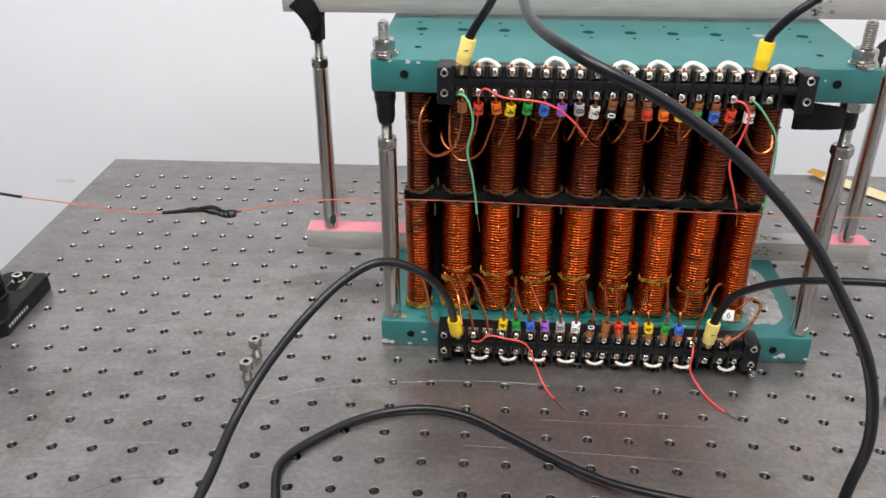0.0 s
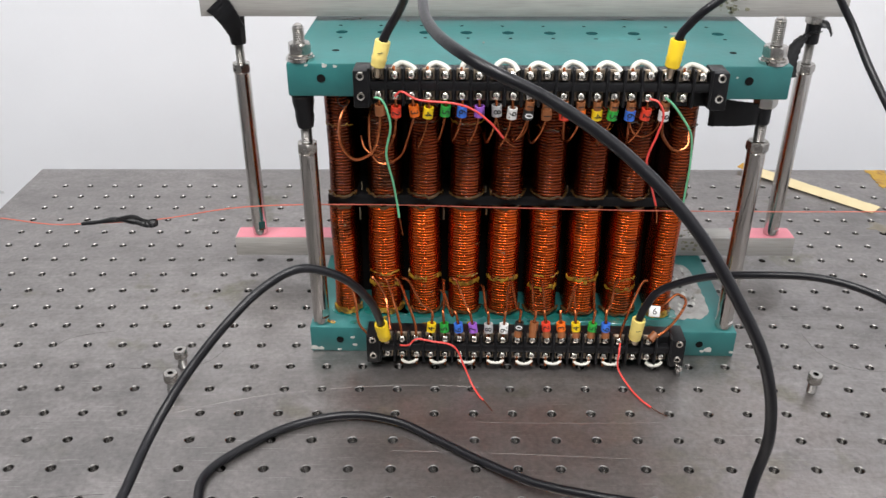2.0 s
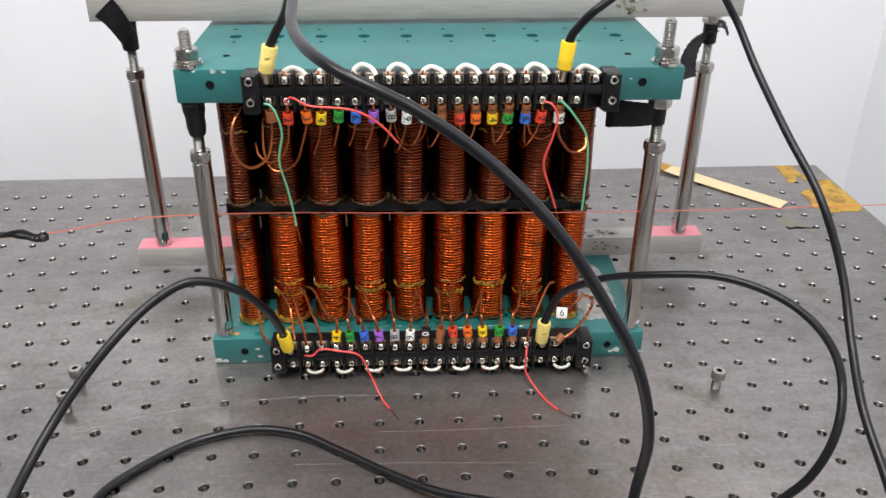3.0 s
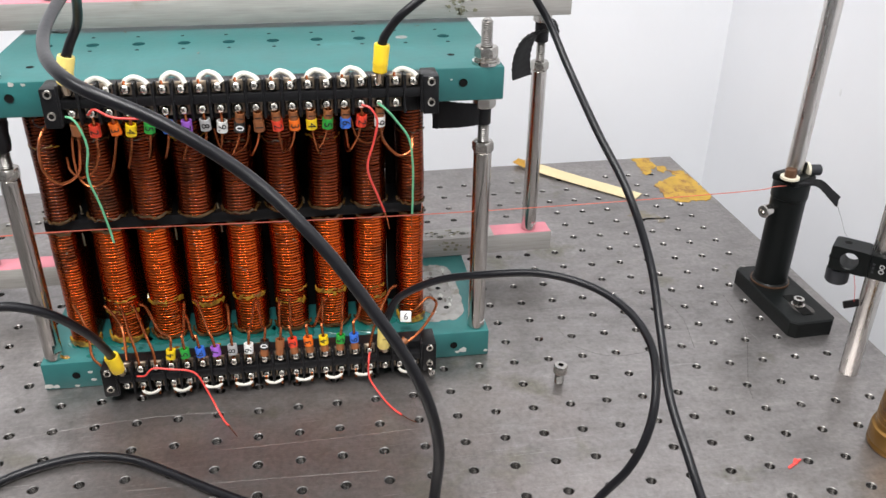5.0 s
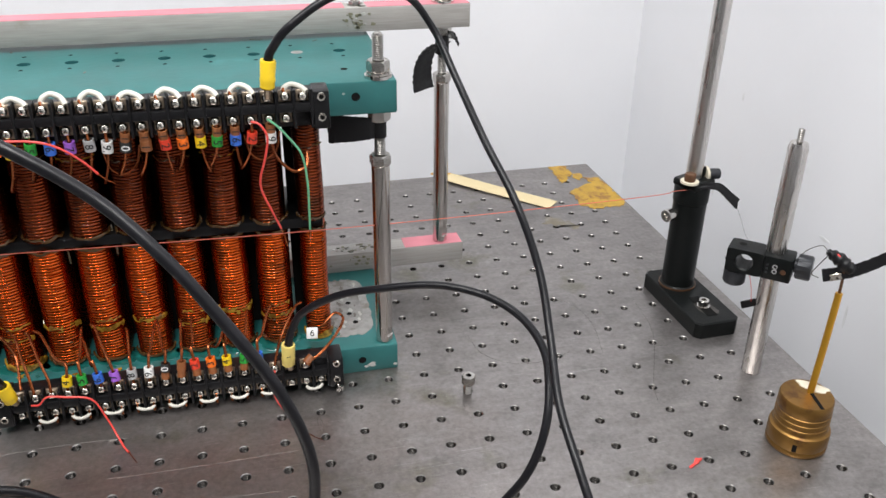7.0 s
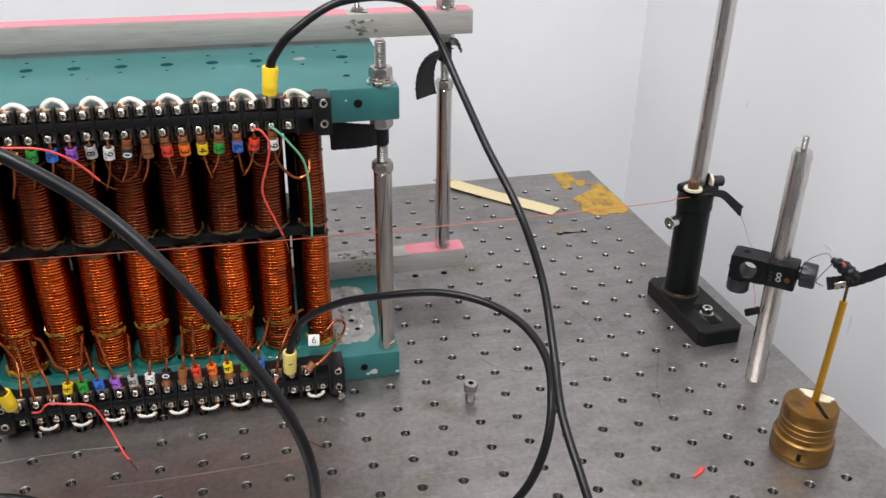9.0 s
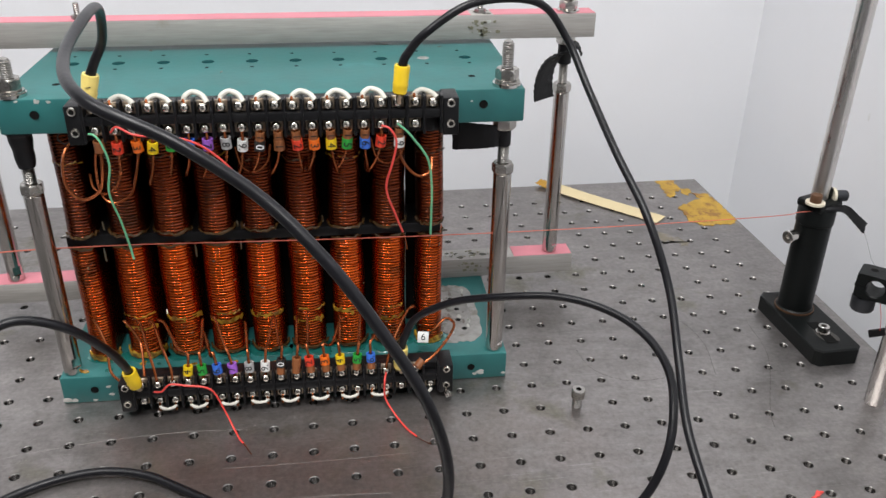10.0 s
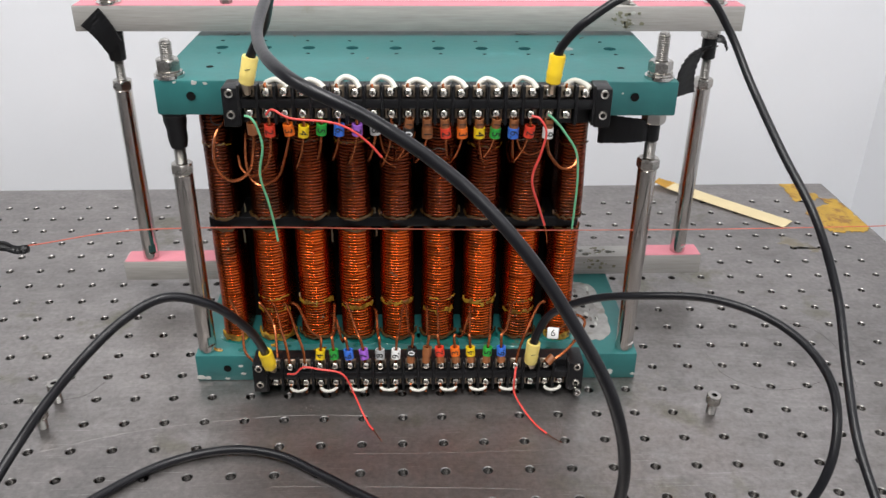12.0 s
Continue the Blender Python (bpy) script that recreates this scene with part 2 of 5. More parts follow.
def lathe(profile, seg=24, m=None, bm=None, closed=True):
    """Turns (r, z) pairs round z."""
    b = bmesh.new()
    rings = []
    for r, z in profile:
        if r < 1e-6:
            rings.append([b.verts.new((0, 0, z))])
        else:
            rings.append([b.verts.new((r * math.cos(2 * math.pi * k / seg), r * math.sin(2 * math.pi * k / seg), z)) for k in range(seg)])
    for p, q in zip(rings, rings[1:]):
        for k in range(seg):
            vs = [p[k % len(p)], p[(k + 1) % len(p)], q[(k + 1) % len(q)], q[k % len(q)]]
            vs = list(dict.fromkeys(vs))
            if len(vs) > 2:
                b.faces.new(vs)
    if m is not None:
        b.transform(m)
    return add(bm, b) if bm else b


def rod(x, y, z0, z1, r, seg=24, c=0.0006, m=None, bm=None):
    return lathe([(0, z0), (r - c, z0), (r, z0 + c), (r, z1 - c), (r - c, z1), (0, z1)], seg, (m or Matrix()) @ Matrix.Translation((x, y, 0)), bm)


def thread(x, y, z0, z1, r, pitch=0.00125, seg=16, bm=None):
    n = max(2, int((z1 - z0) / pitch))
    prof = [(0, z0)]
    for k in range(n):
        a = z0 + (z1 - z0) * k / n
        prof += [(r * 0.80, a), (r, a + pitch * 0.5)]
    prof += [(r * 0.8, z1 - 0.0003), (r * 0.5, z1), (0, z1)]
    return lathe(prof, seg, Matrix.Translation((x, y, 0)), bm)


def nut(x, y, z0, z1, r, turn=0.0, bm=None):
    c = (z1 - z0) * 0.12
    return lathe([(0, z0), (r * 0.9, z0), (r, z0 + c), (r, z1 - c), (r * 0.9, z1), (0, z1)], 6, Matrix.Translation((x, y, 0)) @ pose(0, 0, 0, 0, 0, turn), bm)


def smooth(pts, n=8):
    """Catmull-Rom through the points."""
    ps = [Vector(p) for p in pts]
    ps = [2 * ps[0] - ps[1]] + ps + [2 * ps[-1] - ps[-2]]
    out = []
    for a, b, c, d in zip(ps, ps[1:], ps[2:], ps[3:]):
        for k in range(n):
            t = k / n
            out.append(0.5 * (2 * b + (c - a) * t + (2 * a - 5 * b + 4 * c - d) * t * t + (3 * b - a - 3 * c + d) * t ** 3))
    out.append(ps[-2])
    return out


def tube(pts, r, seg=10, n=8, bm=None):
    ps = smooth(pts, n) if n > 1 else [Vector(p) for p in pts]
    b = bmesh.new()
    up = Vector((0.3, 0.2, 1)).normalized()
    rings = []
    for k, p in enumerate(ps):
        t = (ps[min(k + 1, len(ps) - 1)] - ps[max(k - 1, 0)]).normalized()
        up = (up - t * up.dot(t))
        up = up.normalized() if up.length > 1e-4 else t.orthogonal().normalized()
        s = t.cross(up)
        rk = r(k / (len(ps) - 1)) if callable(r) else r
        rings.append([b.verts.new(p + rk * (math.cos(a) * up + math.sin(a) * s)) for a in (2 * math.pi * j / seg for j in range(seg))])
    for p, q in zip(rings, rings[1:]):
        for k in range(seg):
            b.faces.new((p[k], q[k], q[(k + 1) % seg], p[(k + 1) % seg]))
    b.faces.new(rings[0])
    b.faces.new(rings[-1][::-1])
    bmesh.ops.recalc_face_normals(b, faces=b.faces[:])
    return add(bm, b) if bm else b


# ---- room ----
def slab(name, lo, hi, mat, label, category):
    ob = part(name, box(lo, hi), mat, None, label, smooth=False)
    return tagged(ob, "", category, "", "structure")


RX0, RX1, RY0, RY1, RZ0, RZ1 = -3.4, 0.59, -4.2, 0.52, -0.9, 1.7
slab("floor", (RX0 - 0.1, RY0 - 0.1, RZ0 - 0.1), (RX1 + 0.1, RY1 + 0.1, RZ0), FLOOR, "plain grey laboratory floor", "floor")
slab("ceiling", (RX0 - 0.1, RY0 - 0.1, RZ1), (RX1 + 0.1, RY1 + 0.1, RZ1 + 0.1), CEIL, "plain white ceiling", "ceiling")
slab("wall_north", (RX0 - 0.1, RY1, RZ0), (RX1 + 0.1, RY1 + 0.1, RZ1), WALL, "plain white painted wall behind the table", "wall")
slab("wall_east", (RX1, RY0, RZ0), (RX1 + 0.1, RY1, RZ1), WALL, "plain white painted side wall", "wall")
slab("wall_south", (RX0 - 0.1, RY0 - 0.1, RZ0), (RX1 + 0.1, RY0, RZ1), WALL, "plain white painted wall", "wall")
slab("wall_west", (RX0 - 0.1, RY0, RZ0), (RX0, RY1, RZ1), WALL, "plain white painted wall", "wall")

# ---- optical table ----
P = 0.025
TX0, TX1, TY0, TY1, TZ = -0.4160, 0.4900, -0.4875, 0.4180, 0.06
table = thing("optical_table", 0.0375, -0.0375, RZ0, "grey steel optical table with a grid of threaded holes", "table")


def plate_with_holes():
    """One connected sheet: 25 mm cells, each with a round hole, and a plain border cell all round."""
    bm = bmesh.new()
    seg, r = 16, 0.0034
    seen = {}

    def vert(x, y):
        x = TX0 if x < -0.4124 else TX1 if x > 0.4874 else x
        y = TY1 if y > 0.4124 else y
        key = (round(x, 5), round(y, 5))
        if key not in seen:
            seen[key] = bm.verts.new((x, y, 0))
        return seen[key]

    for i in range(36):
        for j in range(36):
            cx, cy = -0.4 + P * i, -0.475 + P * j
            ring, outer, inner = [], [], []
            for k in range(seg):
                a = 2 * math.pi * (k + 0.5) / seg
                c, q = math.cos(a), math.sin(a)
                e = P / 2 / max(abs(c), abs(q))
                outer.append(vert(cx + c * e, cy + q * e))
                ring.append(outer[-1])
                if k % 4 == 1:
                    a = 2 * math.pi * (k + 1) / seg
                    ring.append(vert(cx + math.copysign(P / 2, math.cos(a)), cy + math.copysign(P / 2, math.sin(a))))
            if i in (0, 35) or j in (0, 35):
                bm.faces.new(ring)
                continue
            inner = [bm.verts.new((cx + r * math.cos(2 * math.pi * (k + 0.5) / seg), cy + r * math.sin(2 * math.pi * (k + 0.5) / seg), 0)) for k in range(seg)]
            for k in range(seg):
                p = (k + 1) % seg
                bm.faces.new((outer[k], outer[p], inner[p], inner[k]))
            for k in range(1, seg, 4):
                a = 2 * math.pi * (k + 1) / seg
                bm.faces.new((outer[k], vert(cx + math.copysign(P / 2, math.cos(a)), cy + math.copysign(P / 2, math.sin(a))), outer[(k + 1) % seg]))
    return bm


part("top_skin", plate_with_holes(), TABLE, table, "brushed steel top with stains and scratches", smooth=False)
side = bmesh.new()
for lo, hi in (((TX0, TY0, -TZ), (TX1, TY0 + 0.003, 0)), ((TX0, TY1 - 0.003, -TZ), (TX1, TY1, 0)), ((TX0, TY0 + 0.003, -TZ), (TX0 + 0.003, TY1 - 0.003, 0)), ((TX1 - 0.003, TY0 + 0.003, -TZ), (TX1, TY1 - 0.003, 0))):
    box((lo[0], lo[1], lo[2]), (hi[0], hi[1], hi[2] - 0.0005), bm=side)
part("side_panel", side, TABLE, table, smooth=False)
part("bottom_skin", box((TX0 + 0.003, TY0 + 0.003, -TZ), (TX1 - 0.003, TY1 - 0.003, -TZ + 0.003)), TABLE, table, smooth=False)
holes = bmesh.new()
prof = [(0.0034, 0.0), (0.0030, -0.0005)]
for k in range(8):
    prof += [(0.0025, -0.0010 - 0.001 * k), (0.0030, -0.0015 - 0.001 * k)]
prof += [(0.0025, -0.0095), (0.0, -0.0098)]
one = lathe(prof, 12)
# faces below the rim take the darker steel, as painted shade
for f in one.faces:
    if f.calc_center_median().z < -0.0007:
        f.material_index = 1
one_me = bpy.data.meshes.new("hole")
one.to_mesh(one_me)
one.free()
for i in range(1, 35):
    for j in range(13, 35):
        n0 = len(holes.verts)
        holes.from_mesh(one_me)
        holes.verts.ensure_lookup_table()
        for v in holes.verts[n0:]:
            v.co.x += -0.4 + P * i
            v.co.y += -0.475 + P * j
lining = tagged(part("threaded_hole", holes, HOLE, table, "shiny tapped holes with shade coloured in below the rim"), kind="stuff")
lining.data.materials.append(RECESS)
for x in (TX0 + 0.08, TX1 - 0.08):
    for y in (TY0 + 0.08, TY1 - 0.08):
        part("leg", box((x - 0.04, y - 0.04, RZ0), (x + 0.04, y + 0.04, -TZ), 0.004), BLACK, table)

# ---- electromagnet ----
MAG = pose(0.06, 0.09, 0, 0, 0, -1.2)
magnet = thing("electromagnet", 0.06, 0.09, 0, "teal steel plates clamping two rows of copper coils", "magnet", rz=-1.2)
# local x runs along the plates, local y to the back
ML, MR, MB = -0.148, 0.149, 0.128
bottom_plate = part("bottom_plate", box((ML, 0, 0), (MR, 0.128, 0.0205), 0.0012), GREEN, magnet, "chipped teal paint", local=True)
top_plate = part("top_plate", box((ML, 0, 0.1875), (MR + 0.002, MB, 0.208), 0.0012), GREEN, magnet, "chipped teal paint", local=True)
COILS = []


def winding(z0, z1, turns, w, d, seed):
    """A stadium-shaped winding of round wire between two heights, its turns slightly uneven."""
    rnd = random.Random(seed)
    bm = bmesh.new()
    outline = []
    r = w / 2
    for k in range(19):
        a = math.pi + math.pi * k / 18
        outline.append((r * math.cos(a), r + r * math.sin(a), math.cos(a), math.sin(a)))
    for k in range(7):
        a = math.pi * k / 6
        outline.append((r * math.cos(a), d - r + r * math.sin(a), math.cos(a), math.sin(a)))
    rings = []
    pitch = (z1 - z0) / turns
    ph = rnd.uniform(0, 6)
    for t in range(turns):
        off = rnd.uniform(-0.00008, 0.00004)
        sway = 0.0003 * math.sin(0.17 * t + ph) + rnd.uniform(-0.00004, 0.00004)
        tilt = rnd.uniform(-0.012, 0.012) + 0.01 * math.sin(0.21 * t + 2 * ph)
        for k in range(6):
            u = k / 6
            dz = z0 + (t + u) * pitch
            bulge = 0.00052 * (math.sqrt(max(0.0, 1 - (2 * u - 1) ** 2)) - 1) + off
            edge = 0.0 if 0 < t < turns - 1 else 1.0
            rings.append([bm.verts.new((x + nx * bulge + sway, y + ny * bulge, dz + tilt * x * (1 - edge))) for x, y, nx, ny in outline])
    for p, q in zip(rings, rings[1:]):
        for k in range(len(p)):
            bm.faces.new((p[k], p[(k + 1) % len(p)], q[(k + 1) % len(p)], q[k]))
    bm.faces.new(rings[0][::-1])
    bm.faces.new(rings[-1])
    return bm


CF = 0.0145
for i in range(9):
    w = 0.0172 if i in (0, 8) else 0.0224
    x = -0.1235 + 0.0276 * i
    b = winding(0.0215, 0.1062, 41, w, 0.075, i)
    b.transform(Matrix.Translation((x, CF + 0.0022, 0)))
    low = part("lower_coil", b, COPPER, magnet, local=True)
    x = -0.1215 + 0.0273 * i
    b = winding(0.1138, 0.187, 35, w, 0.085, 20 + i)
    b.transform(Matrix.Translation((x, CF - 0.0016, 0)))
    up = part("upper_coil", b, VARNISHSHADE, magnet, "copper coil under dark brown varnish, overhang shade coloured in", local=True)
    COILS.append((low, up, w))
# black sheets added behind the coils to darken the gaps between them
part("gap_shade_sheet", box((-0.128, 0.05, 0.021), (0.0815, 0.052, 0.187)), DARK, magnet, local=True)
part("gap_shade_sheet", box((0.0832, 0.05, 0.021), (0.098, 0.052, 0.187)), DARK, magnet, local=True)
part("pole_spacer", box((-0.132, CF + 0.0050, 0.1064), (0.104, CF + 0.06, 0.1136), 0.001), BLACK, magnet, "black strip in the gap between the coils", local=True)


def flatted_post(x, y, z0, z1, r, turn=0.0):
    """A round post with two wrench flats milled just above its foot."""
    b = lathe([(0, z0), (r - 0.0008, z0), (r, z0 + 0.0008), (r, z0 + 0.0050), (r, z0 + 0.0052), (r, z0 + 0.0122), (r, z0 + 0.0124), (r, z1 - 0.0006), (r - 0.0006, z1), (0, z1)], 32)
    for v in b.verts:
        if z0 + 0.0051 < v.co.z < z0 + 0.0123:
            v.co.y = max(-0.80 * r, min(0.80 * r, v.co.y))
    b.transform(Matrix.Translation((x, y, 0)) @ pose(0, 0, 0, 0, 0, turn))
    return b


def hex_nut(x, y, z0, z1, r, turn=0.0):
    """A hexagon nut whose corners are rounded off above and below."""
    b = lathe([(0, z0), (r * 0.86, z0), (r * 0.97, z0 + 0.0007), (r, z0 + 0.0013), (r, z1 - 0.0013), (r * 0.97, z1 - 0.0007), (r * 0.86, z1), (0, z1)], 36)
    for v in b.verts:
        a = math.atan2(v.co.y, v.co.x)
        side = r * 0.866 / math.cos((a + math.pi / 6) % (math.pi / 3) - math.pi / 6)
        d = math.hypot(v.co.x, v.co.y)
        if d > 1e-5:
            k = min(d, side) / d
            v.co.x, v.co.y = v.co.x * k, v.co.y * k
    b.transform(Matrix.Translation((x, y, 0)) @ pose(0, 0, 0, 0, 0, turn))
    return b


def clamp_post(x, y, z0, z1, zt, r, name="clamp_post"):
    p = part(name, flatted_post(x, y, z0, z1, r, 48), STEEL, magnet, local=True)
    part("hex_nut", hex_nut(x, y, z1, z1 + 0.0068, r * 1.19, 10), NUT, p, local=True)
    part("threaded_rod", thread(x, y, z1 + 0.0068, zt, r * 0.63), ROD, p, local=True)
    part("rod_tip", lathe([(r * 0.52, zt - 0.0012), (r * 0.46, zt + 0.0008), (r * 0.25, zt + 0.0016), (0, zt + 0.0018)], 16, Matrix.Translation((x, y, 0))), NUT, p, local=True)
    return p


for x, z1, zt in ((-0.1405, 0.1485, 0.2280), (0.141, 0.1520, 0.2335)):
    p = clamp_post(x, 0.0078, 0.0205, z1, zt, 0.0058)
    part("washer", lathe([(0.003, 0.208), (0.0085, 0.208), (0.0085, 0.2098), (0.003, 0.2098)], 24, Matrix.Translation((x, 0.0078, 0))), STEEL, p, local=True)
    part("hex_nut", hex_nut(x, 0.0078, 0.2114, 0.2185, 0.0071, 20), NUT, p, local=True)
    part("washer", lathe([(0.003, 0.2099), (0.0074, 0.2099), (0.0076, 0.2104), (0.0074, 0.2113), (0.003, 0.2113)], 24, Matrix.Translation((x + 0.0003, 0.0078, 0))), NUT, p, local=True)


part("rod_boot", tube([(-0.1408, 0.0078, 0.1872), (-0.1409, 0.0078, 0.1840), (-0.1407, 0.0078, 0.176), (-0.1405, 0.0078, 0.1655)], lambda u: 0.0077 - 0.0026 * u + 0.0003 * math.sin(17 * u), 12, 3), TAPE, magnet, "black tape wrapped round the rod", local=True)
part("hex_nut", hex_nut(0.141, 0.0078, 0.1812, 0.1875, 0.0071, 15), NUT, magnet, local=True)


def ribbon(pts, width, thick=0.0006, across=(0, 0, 1), n=5, ripple=0.0005):
    """A strip of tape through the points, with a width in the direction across at each place."""
    ps = smooth(pts, n)
    a = Vector(across).normalized()
    bm = bmesh.new()
    rows = []
    for k, p in enumerate(ps):
        t = (ps[min(k + 1, len(ps) - 1)] - ps[max(k - 1, 0)]).normalized()
        nrm = t.cross(a).normalized()
        w = width(k / (len(ps) - 1)) if callable(width) else width
        rows.append([bm.verts.new(p + a * w * u + nrm * thick * v + nrm * ripple * math.sin(9 * k + 5 * u)) for u, v in ((-0.5, 0), (-0.15, 0.4), (0.2, -0.3), (0.5, 0), (0.5, 1), (0.2, 0.7), (-0.15, 1.4), (-0.5, 1))])
    for p, q in zip(rows, rows[1:]):
        for k in range(8):
            bm.faces.new((p[k], p[(k + 1) % 8], q[(k + 1) % 8], q[k]))
    bm.faces.new(rows[0])
    bm.faces.new(rows[-1][::-1])
    bmesh.ops.recalc_face_normals(bm, faces=bm.faces[:])
    return bm


flag = ribbon([(0.1405, 0.006, 0.1765), (0.134, 0.004, 0.177), (0.124, 0.006, 0.1765), (0.114, 0.010, 0.1760), (0.1095, 0.013, 0.1750)], lambda u: 0.0118 + 0.008 * u - 0.003 * max(0, u - 0.85) / 0.15, 0.0015)
part("tape_flag", flag, TAPE, magnet, "loose flag of black tape", local=True)
part("tape_wrap", rod(0.141, 0.0078, 0.1700, 0.1808, 0.0044, 14), TAPE, magnet, local=True)

# holes in the plates: flat discs with the shade put into their colour
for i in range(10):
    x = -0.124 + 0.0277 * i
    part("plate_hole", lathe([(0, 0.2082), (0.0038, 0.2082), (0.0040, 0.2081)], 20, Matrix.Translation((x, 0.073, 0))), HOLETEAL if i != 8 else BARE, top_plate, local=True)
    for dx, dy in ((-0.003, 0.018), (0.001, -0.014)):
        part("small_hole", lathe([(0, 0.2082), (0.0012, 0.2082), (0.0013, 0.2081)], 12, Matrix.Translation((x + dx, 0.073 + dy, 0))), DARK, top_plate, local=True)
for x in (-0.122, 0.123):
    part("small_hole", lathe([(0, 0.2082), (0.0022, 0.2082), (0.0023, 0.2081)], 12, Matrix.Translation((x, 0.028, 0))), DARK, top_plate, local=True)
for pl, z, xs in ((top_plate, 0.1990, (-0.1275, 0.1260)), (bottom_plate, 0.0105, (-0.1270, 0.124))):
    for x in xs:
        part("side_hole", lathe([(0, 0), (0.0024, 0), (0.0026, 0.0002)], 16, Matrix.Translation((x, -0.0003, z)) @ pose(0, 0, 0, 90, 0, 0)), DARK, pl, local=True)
rnd = random.Random(4)


def blotch(r, seed, sx=1.0, sy=1.0, h=0.0003, seg=26):
    """A flat patch with a ragged outline."""
    q = random.Random(seed)
    ph = [(q.uniform(0, 6.28), q.uniform(0.05, 0.2) / (k ** 0.5)) for k in range(1, 7)]
    bm = bmesh.new()
    top, low = [], []
    for k in range(seg):
        a = 2 * math.pi * k / seg
        rr = r * (1 + sum(m * math.sin((i + 1) * a + p) for i, (p, m) in enumerate(ph)))
        top.append(bm.verts.new((rr * sx * math.cos(a) * 0.97, rr * sy * math.sin(a) * 0.97, h)))
        low.append(bm.verts.new((rr * sx * math.cos(a), rr * sy * math.sin(a), 0)))
    bm.faces.new(top)
    for k in range(seg):
        bm.faces.new((low[k], low[(k + 1) % seg], top[(k + 1) % seg], top[k]))
    return bm


def chip(x, z, r, seed, pl):
    b = blotch(r, seed, 1.3, 0.8, 0.0001)
    b.transform(Matrix.Translation((x, -0.0001, z)) @ pose(0, 0, 0, 90, 0, 0))
    part("paint_chip", b, CHIP, pl, "bare patch where paint has chipped", local=True)


for k, (x, z, r) in enumerate(((-0.145, 0.003, 0.0022), (-0.141, 0.0025, 0.0016), (-0.118, 0.012, 0.0012), (-0.117, 0.006, 0.0013), (-0.128, 0.002, 0.0012), (0.131, 0.006, 0.0022), (0.127, 0.0045, 0.0012), (0.147, 0.004, 0.0012))):
    chip(x, z, r, k, bottom_plate)
for k, (x, z, r) in enumerate(((-0.125, 0.2065, 0.0014), (-0.119, 0.2062, 0.001), (-0.136, 0.2068, 0.0008), (0.119, 0.201, 0.0006))):
    chip(x, z, r, 20 + k, top_plate)
def worn_patch(w, d, seed, h):
    """A rounded rectangle with a ragged edge."""
    q = random.Random(seed)
    bm = bmesh.new()
    vs = []
    for k in range(48):
        a = 2 * math.pi * k / 48
        c, sn = math.cos(a), math.sin(a)
        e = (abs(c) ** 4 + abs(sn) ** 4) ** -0.25 * (1 + q.uniform(-0.035, 0.035))
        vs.append(bm.verts.new((w * c * e, d * sn * e, h)))
    bm.faces.new(vs)
    return bm


for w, d, seed, h, mat in ((0.0185, 0.040, 77, 0.0002, BARE), (0.0125, 0.031, 79, 0.0004, SCUFFED)):
    b = worn_patch(w, d, seed, h)
    b.transform(Matrix.Translation((0.1185, 0.056, 0.0205)))
    part("scraped_patch", b, mat, bottom_plate, "bare scraped metal", smooth=False, local=True)
for k in range(26):
    q = random.Random(900 + k)
    b = blotch(q.uniform(0.0006, 0.0021), 910 + k, 0.7, 1.5, 0.0001, 14)
    b.transform(Matrix.Translation((q.uniform(0.107, 0.131), q.uniform(0.024, 0.088), 0.0212)))
    part("scraped_spot", b, STAIN if k % 2 else CHIP, bottom_plate, smooth=False, local=True)
for x, y in ((0.121, 0.045), (0.122, 0.06), (0.124, 0.033), (0.119, 0.075)):
    part("small_hole", lathe([(0, 0.0211), (0.0018, 0.0211), (0.002, 0.0209)], 12, Matrix.Translation((x, y, 0))), DARK, bottom_plate, local=True)
